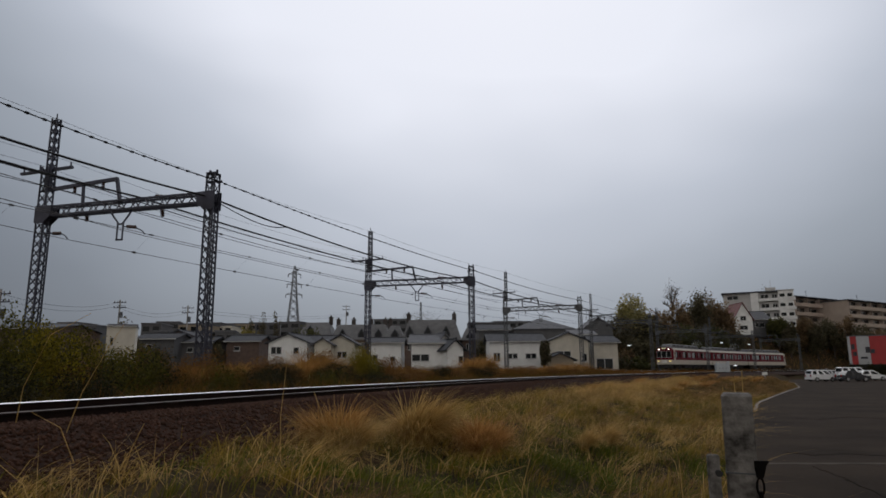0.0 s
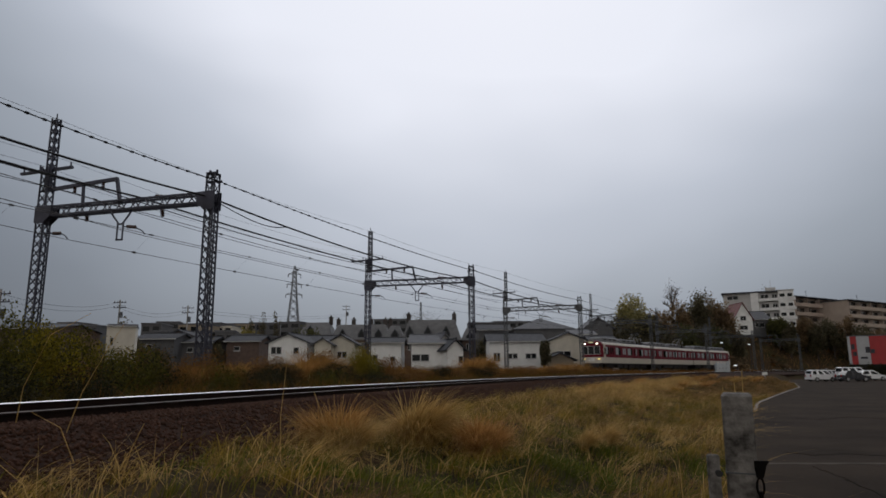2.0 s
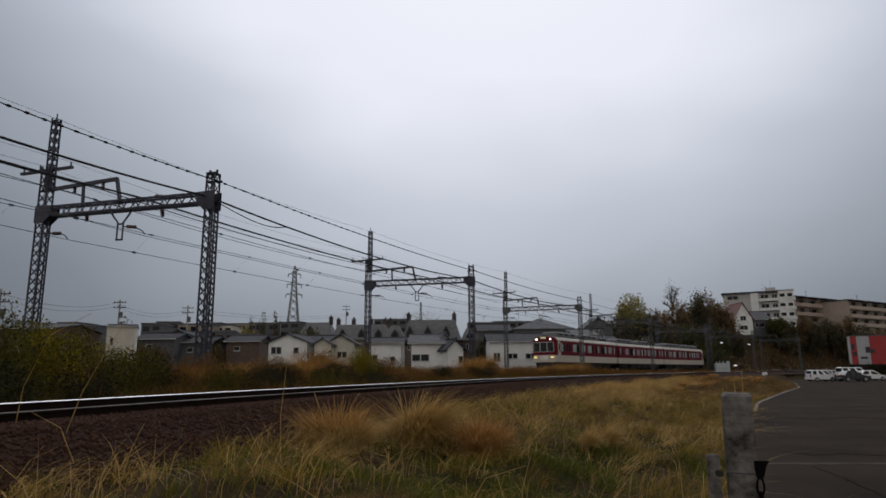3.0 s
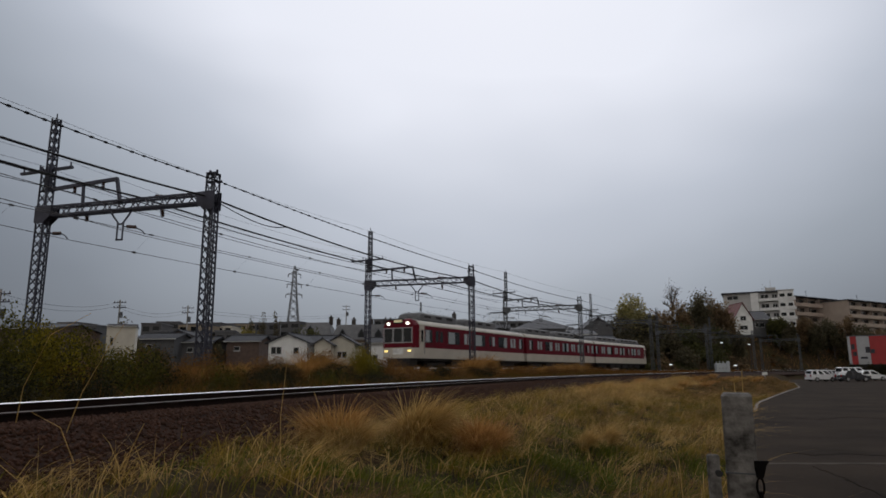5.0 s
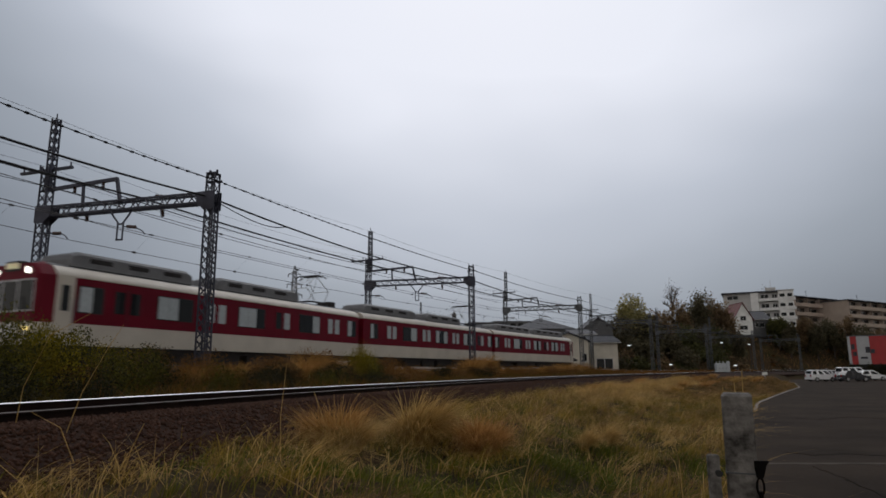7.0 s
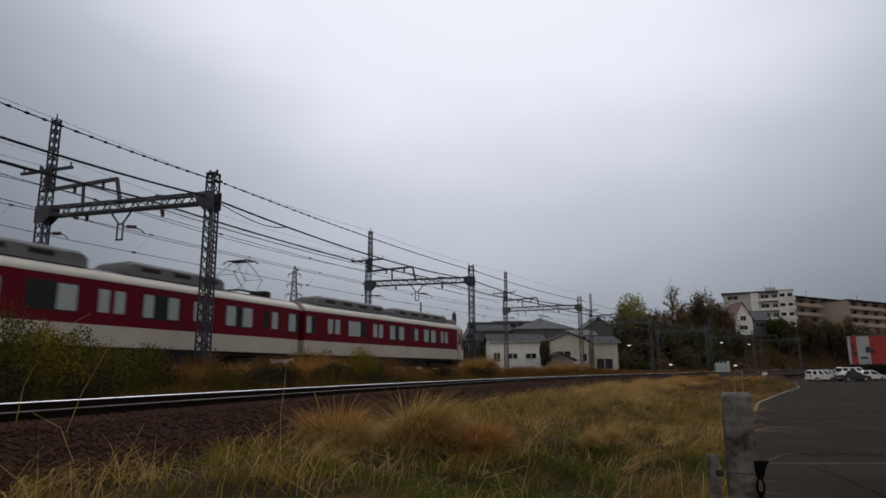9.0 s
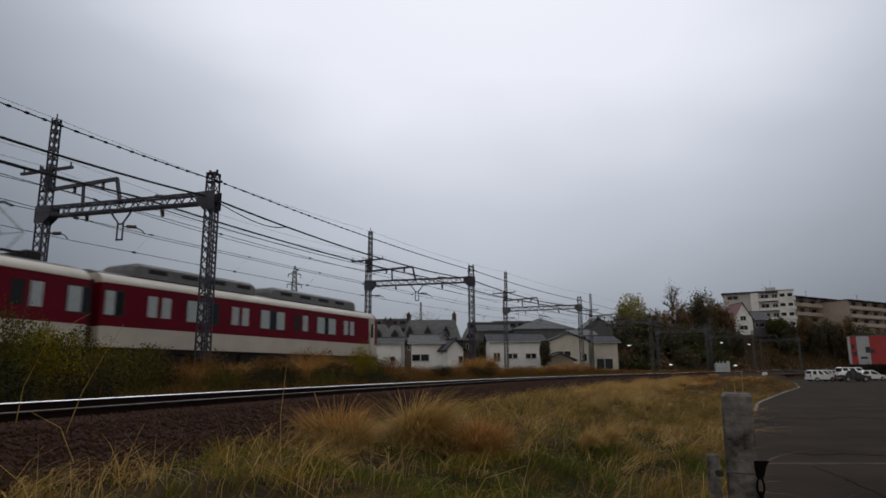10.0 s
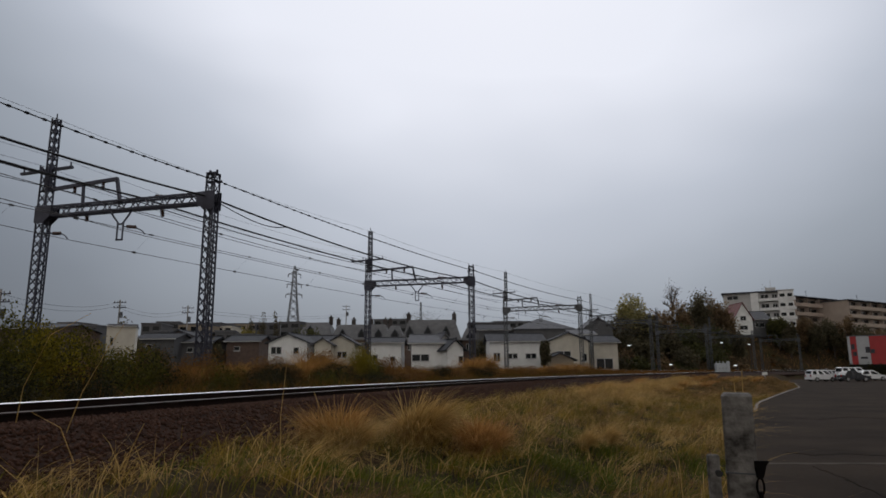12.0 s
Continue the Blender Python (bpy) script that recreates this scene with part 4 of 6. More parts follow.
dry = lambda x, y: patchy(x, y, 0.55, 2.0) > 0.3
clumps("grass", slope_points(3300, -38, 8, 2.9, 14), 20, 0.14, 0.12, 0.34, 0.006, 0.013, GRASS_GREEN, "short green grass on the slope", 0.9, 0.4)
clumps("grass", slope_points(7000, -38, 8, 3.0, 14, lush), 22, 0.12, 0.14, 0.36, 0.006, 0.012, GRASS_LUSH, "fresh green grass in the hollows of the slope", 0.9, 0.4)
clumps("grass", slope_points(2900, -38, 12, 2.7, 14, lambda x, y: (patchy(x, y, 0.9) > -0.7) & (~lush(x, y) | (x < -2))), 24, 0.12, 0.2, 0.54, 0.005, 0.011, GRASS_OLIVE, "olive rough grass on the slope", 1.1, 0.5)
clumps("grass", slope_points(3400, -38, 14, 3.0, 13, lambda x, y: (patchy(x, y, 0.6, 5.0) > -0.3) & ~lush(x, y)), 24, 0.12, 0.16, 0.44, 0.005, 0.012, GRASS_BROWN, "brown withered grass on the slope", 1.6, 0.6, 0.4, 0.5)
clumps("grass", slope_points(2000, -38, 14, 2.8, 14, lambda x, y: dry(x, y) & ~lush(x, y)), 32, 0.10, 0.3, 0.62, 0.005, 0.011, GRASS_STRAW, "dry straw grass lying down the slope", 1.9, 0.65, 0.4, 0.5)
clumps("grass", slope_points(1500, -36, 4, 3.2, 14), 6, 0.10, 0.35, 0.8, 0.005, 0.010, GRASS_STRAW, "single long straw stems on the slope", 1.1, 0.4, 1.2)
# the shade on the far slope is put into this darker olive
clumps("grass", slope_points(5200, 4, 90, 5.0, 14), 12, 0.24, 0.1, 0.3, 0.014, 0.03, WEED_OLIVE, "olive grass further along the slope, coloured dark as in shade", 0.9, 0.4)
clumps("grass", slope_points(5200, 4, 90, 4.6, 14), 12, 0.24, 0.12, 0.34, 0.014, 0.03, GRASS_BROWN, "brown withered grass further along the slope", 0.9, 0.5)
clumps("grass", slope_points(1500, -4, 27, 4.2, 7.0, lambda x, y: patchy(x, y, 0.5, 1.0) > -0.1), 24, 0.2, 0.3, 0.75, 0.009, 0.02, GRASS_STRAW, "dry straw grass on the crest of the slope", 1.2, 0.55)


def verge_points(n, s0, s1, o0, o1, keep=None):
    s, o = rng.uniform(s0, s1, n), rng.uniform(o0, o1, n)
    h = heading(s)
    x = np.interp(s, S_ALL, LINE_X) - np.cos(h) * o
    y = np.interp(s, S_ALL, LINE_Y) + np.sin(h) * o
    ok = np.ones(n, bool) if keep is None else keep(x, y)
    return np.column_stack([x, y])[ok]


grass_field("grass", verge_points(42000, -40, 45, -8.6, -2.0), 0.3, 0.8, 0.010, 0.024, WEED_OLIVE, "olive weeds on the bank between the tracks", 0.5, 0.25)
grass_field("grass", verge_points(40000, -40, 60, -8.8, -1.9, lambda x, y: patchy(x, y, 0.5, 3.0) > -0.5), 0.3, 0.85, 0.010, 0.024, WEED_RUST, "rusty dry grass on the bank between the tracks", 0.5, 0.3)
grass_field("grass", verge_points(24000, 40, 130, -8.5, -1.9), 0.25, 0.6, 0.02, 0.05, WEED_RUST, "dry grass on the bank further along", 0.6, 0.35)
grass_field("grass", verge_points(16000, 110, 200, 9, 50), 0.3, 0.8, 0.06, 0.14, GRASS_BROWN, "dry brown grass on the hillside", 0.6, 0.35)


def tussock_mesh(name, n, hmin, hmax, spread, material, wind=0.0):
    """A fountain of long arching blades from one root."""
    r = rng.uniform(0, 0.16, n)
    a = rng.uniform(0, 2 * np.pi, n)
    base = np.column_stack([r * np.cos(a), r * np.sin(a), np.full(n, -0.05)])
    h = rng.uniform(hmin, hmax, n)
    v, f = blades(base, h, rng.uniform(0.008, 0.017, n), h * rng.uniform(0.15, spread, n), rng.uniform(0.1, 0.95, n), np.where(rng.uniform(0, 1, n) < wind, rng.normal(-0.35, 0.5, n), a + rng.normal(0, 0.5, n)))
    return raw_mesh(name, v, f, material)


TUFT = [tussock_mesh("dry_grass_tussock", 1300, 0.6, 1.25, 1.15, GRASS_RUST), tussock_mesh("dry_grass_tussock", 1000, 0.6, 1.3, 1.3, GRASS_STRAW), tussock_mesh("dry_grass_tussock", 1200, 0.45, 1.0, 1.1, GRASS_ORANGE), tussock_mesh("dry_grass_tussock", 1400, 0.7, 1.35, 1.25, GRASS_STRAW, 0.75)]


def tussock(x, y, kind, size, label, turn=0.0):
    z = float(ground_z(np.array([x]), np.array([y]))[0])
    ob = solo("dry_grass_tussock", TUFT[kind], None, label, "grass tussock", "dry grass tussocks")
    ob.matrix_world = pose(x, y, z, 0, 0, turn) @ Matrix.Diagonal((size, size, size, 1))
    return ob


RUSTY, PALE = "arching rust-brown tussock of dry grass on the slope", "pale straw tussock of dry grass on the slope"
for i, (x, y, k, sz) in enumerate((
        (-1.5, 9.4, 0, 0.78), (-1.25, 9.2, 1, 0.62), (-1.75, 9.5, 0, 0.62), (-1.45, 9.0, 1, 0.5),
        (-0.5, 10.0, 3, 0.85), (-0.3, 9.9, 3, 0.72), (-0.45, 10.3, 0, 0.6),
        (0.45, 9.5, 2, 0.74), (0.66, 9.4, 2, 0.68), (0.5, 9.2, 2, 0.55),
        (3.0, 12.6, 3, 0.5), (2.4, 11.6, 3, 0.42))):
    tussock(x, y, k, sz, PALE if k in (1, 3) else RUSTY, 0.0 if k == 3 else i * 47.0)
for i in range(26):  # tussocks along the crest beside the far part of the near track
    s = 3 + i * 2.4
    k = 4.6 + (i * 0.618 % 1) * 3.4
    p = at(s, near_off(s) - k)
    tussock(p.x, p.y, (0, 1, 2)[i % 3], 0.5 + 0.35 * (i * 0.37 % 1), PALE if i % 3 == 1 else RUSTY, i * 61.0)


TALL = "tall feathery rust-brown grass clump on the bank"
for i, (s, o, sz) in enumerate(((-4.2, -4.6, 1.2), (-3.6, -4.3, 1.45), (-2.9, -4.6, 1.5), (-2.2, -4.2, 1.45), (-1.5, -4.5, 1.4), (-0.9, -4.0, 1.35), (-5.2, -4.4, 1.0), (17.0, -3.6, 1.6), (17.6, -3.3, 1.9), (18.3, -3.8, 1.8), (19.2, -3.6, 1.4), (20.4, -4.0, 1.2),
                            (33.5, -4.0, 1.2), (35.5, -4.2, 1.3), (37.5, -3.9, 1.5), (39.0, -4.2, 1.4), (41.5, -4.0, 1.3), (25, -4.4, 1.0), (29, -4.2, 1.0), (-8.0, -4.2, 0.9), (-10.5, -4.4, 0.9), (-12.5, -4.0, 0.9), (5, -4.3, 0.9), (9, -4.2, 0.9), (13, -4.4, 0.9))):
    p = at(s, o)
    tussock(p.x, p.y, (0, 0, 2)[i % 3], sz, TALL, i * 37.0)


def leaf_cloud(n, radii, size, seed, lumps=9, hollow=0.35, gap=0.25):
    """Leaves round a number of lumps inside an ellipsoid: an uneven crown with gaps."""
    r = np.random.default_rng(seed)
    c = r.normal(0, 1, (lumps, 3))
    c /= np.linalg.norm(c, axis=1)[:, None]
    c *= r.uniform(hollow, 0.8, (lumps, 1))
    c[:, 2] = np.where(c[:, 2] < -0.5, -c[:, 2], c[:, 2])
    rad = r.uniform(0.25, 0.5, lumps)
    which = r.integers(0, lumps, n)
    d = r.normal(0, 1, (n, 3))
    d /= np.linalg.norm(d, axis=1)[:, None]
    p = (c[which] + d * (rad[which] * r.uniform(0.45, 1.0 + gap, n))[:, None]) * np.array(radii)
    a = r.normal(0, 1, (n, 3))
    a /= np.linalg.norm(a, axis=1)[:, None]
    b = np.cross(a, r.normal(0, 1, (n, 3)))
    b /= np.linalg.norm(b, axis=1)[:, None] + 1e-9
    sz = (size * r.uniform(0.5, 1.3, n))[:, None]
    v = np.stack([p - a * sz, p + b * sz * 0.45, p + a * sz, p - b * sz * 0.45], 1).reshape(-1, 3)
    f = (np.arange(n)[:, None] * 4 + np.arange(4)[None])
    return v, f


def tree(x, y, h, crown_r, material, label, seed, trunk_h=0.35, leaves=2600, leaf=0.16, squash=1.0, z=None, bare=False, lumps=11):
    """Tapered trunk, limbs that fork into the crown, and a crown of leaves."""
    if z is None:
        z = float(ground_z(np.array([x]), np.array([y]))[0])
    r = random.Random(seed)
    t = thing("tree", pose(x, y, z - 0.1), label, "tree", "trees")
    g = Geo()
    th = h * trunk_h
    k = 0.022 * h
    g.tube([(0, 0, 0), (0.05 * h * r.uniform(-.4, .4), 0.03, th * 0.5), (0.03, 0.02, th), (0.05, 0.0, h * 0.72)], k, 8, [k * 1.35, k, k * 0.85, k * 0.25])
    part("trunk", g, BARK, t, smooth=True)
    for i in range(9 if bare else 6):
        a = i * 2.4 + r.uniform(0, 1)
        z0 = th * r.uniform(0.75, 1.3)
        q = Vector((math.cos(a) * crown_r * 0.7, math.sin(a) * crown_r * 0.7, h * r.uniform(0.6, 0.9)))
        mid = Vector((q.x * 0.45, q.y * 0.45, z0 + (q.z - z0) * 0.6))
        g = Geo().tube([(0, 0, z0), mid, q], k, 5, [k * 0.5, k * 0.32, k * 0.1])
        if bare:
            for j in range(16):
                b = mid.lerp(q, r.uniform(0, 1))
                e = b + Vector((r.uniform(-1, 1), r.uniform(-1, 1), r.uniform(0.2, 1.2))) * crown_r * 0.4
                g.tube([b, e], k * 0.1, 3, [k * 0.16, k * 0.07])
        part("limb", g, BARK, t)
    v, f = leaf_cloud(leaves, (crown_r, crown_r, (h - th * 0.8) / 2 * squash), leaf, seed, lumps)
    v[:, 2] += th * 0.8 + (h - th * 0.8) / 2
    part("crown", raw_mesh("crown", v, f, material), None, t)
    return t


BUSHES = {}


def bush(x, y, r, h, material, label, seed, leaves=1500, leaf=0.05, z=None):
    key = (material.name, seed % 3, leaf)
    if key not in BUSHES:
        v, f = leaf_cloud(leaves, (1, 1, 1), leaf, 70 + seed % 3, 18, 0.2, 0.1)
        keepv = v
        keepv[:, 2] = np.abs(keepv[:, 2] + 0.3) - 0.1
        BUSHES[key] = raw_mesh("bush", keepv, f, material)
    if z is None:
        z = float(ground_z(np.array([x]), np.array([y]))[0])
    ob = solo("bush", BUSHES[key], None, label, "bush", "bushes")
    ob.matrix_world = pose(x, y, z, 0, 0, seed * 53.0) @ Matrix.Diagonal((r, r, h, 1))
    return ob


grass_field("grass", verge_points(26000, -30, 50, -5.5, -2.2), 0.5, 1.05, 0.008, 0.02, WEED_RUST, "tall rusty grass beside the double track", 0.4, 0.2)


# scrub on the bank between the tracks
def scrub(s, o, r, h, material, label, seed):
    p = at(s, o)
    bush(p.x, p.y, r, h * (1.15 if s < -12 else 1.2), material, label, seed, 7000, 0.03)


SCRUB_LEFT = (
    (-19.2, -4.4, 1.3, 1.75, SCRUB_YELLOW), (-17.4, -4.2, 1.2, 1.6, SCRUB_GREEN), (-15.6, -4.4, 1.2, 1.35, SCRUB_GREEN), (-21.5, -4.2, 1.3, 1.8, SCRUB_GREEN), (-13.8, -4.2, 1.0, 1.0, SCRUB_YELLOW),
    (-21, -6.3, 1.3, 1.9, SCRUB_GREEN), (-20, -5.2, 1.2, 1.7, SCRUB_YELLOW), (-18.5, -6.0, 1.3, 1.5, SCRUB_GREEN), (-22.5, -5.0, 1.3, 1.8, SCRUB_GREEN), (-16.8, -5.2, 1.2, 1.3, SCRUB_YELLOW), (-24, -6.6, 1.4, 1.7, SCRUB_DARK),
    (-15, -6.2, 1.2, 1.0, SCRUB_GREEN), (-13.5, -5.5, 1.1, 1.0, SCRUB_DARK), (-17.5, -7.6, 1.1, 0.8, SCRUB_DARK), (-20.5, -7.9, 1.2, 0.9, SCRUB_DARK), (-23.0, -8.1, 1.2, 0.9, SCRUB_DARK), (-11.5, -6.5, 1.0, 0.8, SCRUB_GREEN),
    (-10, -7.2, 1.1, 0.7, SCRUB_DARK), (-8, -6.2, 1.2, 0.8, SCRUB_DARK), (-6, -7.0, 1.2, 0.7, SCRUB_GREEN), (-4, -6.0, 1.2, 0.75, SCRUB_DARK), (-2, -7.0, 1.3, 0.65, SCRUB_DARK), (0, -5.6, 1.3, 0.8, SCRUB_GREEN),
)
SCRUB_ALONG = (
    (2.5, -6.4, 1.2, 0.75, SCRUB_BROWN), (-0.8, -5.2, 0.7, 1.15, SCRUB_YELLOW), (-0.1, -5.1, 0.75, 1.35, SCRUB_YELLOW), (0.6, -5.0, 0.6, 1.1, SCRUB_YELLOW), (3.6, -4.4, 1.3, 0.9, SCRUB_BROWN), (2.0, -4.2, 1.3, 0.9, SCRUB_GREEN),
    (-2.6, -4.3, 1.2, 1.1, SCRUB_BROWN), (8, -5.6, 1.2, 0.7, SCRUB_DARK), (11, -5.0, 1.3, 0.65, SCRUB_BROWN), (14, -5.4, 1.3, 0.65, SCRUB_DARK), (18, -4.6, 1.1, 0.9, SCRUB_BROWN), (20, -3.4, 1.0, 1.2, SCRUB_BROWN),
    (24, -5.0, 1.3, 0.7, SCRUB_BROWN), (30, -5.0, 1.3, 0.7, SCRUB_BROWN), (36, -4.4, 1.4, 0.8, SCRUB_BROWN), (41, -4.0, 1.3, 0.9, SCRUB_BROWN), (-12, -4.0, 1.1, 0.9, SCRUB_BROWN), (-9, -3.6, 1.1, 0.85, SCRUB_BROWN),
    (-5.5, -3.8, 1.2, 0.8, SCRUB_BROWN),
)
for i, (s, o, r, h, m) in enumerate(SCRUB_LEFT + SCRUB_ALONG):
    lab = {"dark_green_scrub_leaf": "dark green scrub on the bank", "olive_scrub_leaf": "green leafy bush on the bank", "yellow_scrub_leaf": "yellow-green flowering bush on the bank", "rusty_scrub_leaf": "rust-brown dry shrub on the bank"}[m.name]
    scrub(s, o, r, h, m, lab, i)


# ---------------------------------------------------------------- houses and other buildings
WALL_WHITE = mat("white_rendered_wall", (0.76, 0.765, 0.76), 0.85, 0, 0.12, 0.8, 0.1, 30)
WALL_CREAM = mat("cream_rendered_wall", (0.57, 0.535, 0.46), 0.85, 0, 0.15, 0.8, 0.1, 30)
WALL_GREY = mat("grey_rendered_wall", (0.095, 0.096, 0.102), 0.85, 0, 0.15, 0.8, 0.1, 30)
WALL_BEIGE = mat("beige_block_wall", (0.3, 0.25, 0.19), 0.85, 0, 0.15, 0.5, 0.1, 30)
WALL_FLATS = mat("grey_beige_rendered_wall", (0.42, 0.345, 0.29), 0.85, 0, 0.12, 0.3, 0.1, 20)
WALL_BRICK = mat("brown_brick_wall", (0.11, 0.075, 0.062), 0.9, 0, 0.25, 2.0, 0.3, 20)
ROOF_TILE = mat("dark_grey_roof_tile", (0.055, 0.057, 0.065), 0.85, 0, 0.25, 1.5, 0.4, 12, spec=0.2)
ROOF_LIGHT = mat("weathered_grey_roof", (0.125, 0.128, 0.14), 0.85, 0, 0.2, 1.2, 0.3, 12, spec=0.2)
ROOF_SLATE = mat("pale_grey_slate_roof", (0.17, 0.17, 0.175), 0.8, 0, 0.2, 1.0, 0.3, 10, spec=0.3)
ROOF_RED = mat("red_brown_roof", (0.16, 0.05, 0.045), 0.7, 0, 0.2, 1.5, 0.3, 12)
FRAME = mat("pale_window_frame", (0.5, 0.5, 0.5), 0.5, 0.2, 0.1)
RED_PAINT = mat("red_painted_panel", (0.36, 0.022, 0.025), 0.5, 0, 0.12, 1.0)
CHIM = mat("dark_chimney_brick", (0.06, 0.05, 0.048), 0.9, 0, 0.3, 3.0)


def window_on(house, x, z, w, h, y=0.0, label=""):
    """A framed window in a wall that faces -y: reveal, frame, sill and panes."""
    f = part("window", Geo().box(x - w / 2, x + w / 2, y - 0.03, y + 0.05, z, z + h), FRAME, house, label)
    n = 2 if w > 0.9 else 1
    for k in range(n):
        a = x - w / 2 + w * k / n
        part("pane", Geo().box(a + 0.06, a + w / n - 0.06, y - 0.045, y - 0.031, z + 0.07, z + h - 0.07), GLASS_DARK, f)
    part("sill", Geo().box(x - w / 2 - 0.08, x + w / 2 + 0.08, y - 0.14, y, z - 0.07, z), FRAME, f)


def gable_roof(g, x0, x1, y0, y1, eave, ridge, axis, over=0.45, thick=0.16):
    """Two thick slopes; axis x: the ridge runs along x."""
    if axis == "x":
        ym, s = (y0 + y1) / 2, (ridge - eave) / ((y1 - y0) / 2)
        for sg in (-1, 1):
            ye = ym + sg * ((y1 - y0) / 2 + over)
            ze = eave - over * s
            g.quadbox([(x0 - over, ye, ze), (x1 + over, ye, ze), (x1 + over, ym, ridge), (x0 - over, ym, ridge), (x0 - over, ye, ze + thick), (x1 + over, ye, ze + thick), (x1 + over, ym, ridge + thick), (x0 - over, ym, ridge + thick)])
        g.tube([(x0 - over, ym, ridge + thick), (x1 + over, ym, ridge + thick)], 0.13, 6)
    else:
        xm, s = (x0 + x1) / 2, (ridge - eave) / ((x1 - x0) / 2)
        for sg in (-1, 1):
            xe = xm + sg * ((x1 - x0) / 2 + over)
            ze = eave - over * s
            g.quadbox([(xe, y0 - over, ze), (xe, y1 + over, ze), (xm, y1 + over, ridge), (xm, y0 - over, ridge), (xe, y0 - over, ze + thick), (xe, y1 + over, ze + thick), (xm, y1 + over, ridge + thick), (xm, y0 - over, ridge + thick)])
        g.tube([(xm, y0 - over, ridge + thick), (xm, y1 + over, ridge + thick)], 0.13, 6)
    return g


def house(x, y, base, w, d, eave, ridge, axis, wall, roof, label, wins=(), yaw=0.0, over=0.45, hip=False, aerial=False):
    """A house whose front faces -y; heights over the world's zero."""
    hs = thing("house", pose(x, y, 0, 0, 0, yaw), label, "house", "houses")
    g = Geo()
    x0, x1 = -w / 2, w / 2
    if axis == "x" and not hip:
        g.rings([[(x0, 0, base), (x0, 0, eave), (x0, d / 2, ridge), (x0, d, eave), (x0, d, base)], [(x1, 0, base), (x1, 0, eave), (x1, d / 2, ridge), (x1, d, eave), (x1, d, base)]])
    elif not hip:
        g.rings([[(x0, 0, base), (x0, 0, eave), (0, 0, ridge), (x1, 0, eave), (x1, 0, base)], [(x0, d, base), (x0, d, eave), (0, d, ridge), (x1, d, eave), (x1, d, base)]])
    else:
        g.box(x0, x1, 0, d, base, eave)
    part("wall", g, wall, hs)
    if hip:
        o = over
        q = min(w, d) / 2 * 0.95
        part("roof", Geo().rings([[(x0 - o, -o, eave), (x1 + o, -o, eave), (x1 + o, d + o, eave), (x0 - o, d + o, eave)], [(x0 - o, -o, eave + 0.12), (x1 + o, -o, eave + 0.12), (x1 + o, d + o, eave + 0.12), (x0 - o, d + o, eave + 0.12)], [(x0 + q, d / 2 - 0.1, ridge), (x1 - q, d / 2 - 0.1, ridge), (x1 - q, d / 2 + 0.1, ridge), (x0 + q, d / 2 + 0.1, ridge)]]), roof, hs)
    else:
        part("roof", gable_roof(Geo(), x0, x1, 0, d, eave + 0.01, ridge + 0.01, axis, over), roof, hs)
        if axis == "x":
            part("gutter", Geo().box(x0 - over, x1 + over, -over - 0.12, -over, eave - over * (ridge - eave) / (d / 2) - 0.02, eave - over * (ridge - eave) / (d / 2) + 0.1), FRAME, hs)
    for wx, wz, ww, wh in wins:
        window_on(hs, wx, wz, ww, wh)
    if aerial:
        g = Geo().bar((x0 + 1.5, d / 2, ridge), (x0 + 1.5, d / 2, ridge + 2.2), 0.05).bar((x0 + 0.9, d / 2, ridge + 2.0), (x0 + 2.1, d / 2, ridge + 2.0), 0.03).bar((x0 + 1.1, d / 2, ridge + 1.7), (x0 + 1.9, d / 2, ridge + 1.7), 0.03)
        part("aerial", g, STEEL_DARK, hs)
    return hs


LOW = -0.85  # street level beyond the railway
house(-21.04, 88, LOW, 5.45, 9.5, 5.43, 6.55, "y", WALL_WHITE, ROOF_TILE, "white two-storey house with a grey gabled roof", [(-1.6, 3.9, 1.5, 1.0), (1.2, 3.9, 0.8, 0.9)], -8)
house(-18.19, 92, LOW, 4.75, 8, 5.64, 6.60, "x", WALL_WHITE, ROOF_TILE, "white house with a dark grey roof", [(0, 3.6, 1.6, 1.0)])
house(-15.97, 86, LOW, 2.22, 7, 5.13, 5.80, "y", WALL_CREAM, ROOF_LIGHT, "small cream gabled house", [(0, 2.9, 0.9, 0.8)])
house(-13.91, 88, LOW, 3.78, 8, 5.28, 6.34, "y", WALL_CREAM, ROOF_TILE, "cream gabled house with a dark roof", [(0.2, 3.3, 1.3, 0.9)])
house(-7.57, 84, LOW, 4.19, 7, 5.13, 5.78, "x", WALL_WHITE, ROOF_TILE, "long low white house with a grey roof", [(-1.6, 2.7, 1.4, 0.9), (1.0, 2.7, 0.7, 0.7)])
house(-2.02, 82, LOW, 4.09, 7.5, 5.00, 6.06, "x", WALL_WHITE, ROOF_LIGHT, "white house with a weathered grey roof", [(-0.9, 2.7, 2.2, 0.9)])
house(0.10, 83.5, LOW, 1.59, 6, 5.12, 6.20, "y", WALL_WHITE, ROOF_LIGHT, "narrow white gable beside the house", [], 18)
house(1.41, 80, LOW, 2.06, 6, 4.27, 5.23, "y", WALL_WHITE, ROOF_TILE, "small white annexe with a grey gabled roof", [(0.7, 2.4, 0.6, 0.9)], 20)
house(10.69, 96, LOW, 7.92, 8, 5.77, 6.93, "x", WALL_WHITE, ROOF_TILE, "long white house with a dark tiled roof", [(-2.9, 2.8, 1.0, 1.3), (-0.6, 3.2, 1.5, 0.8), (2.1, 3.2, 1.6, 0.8)])
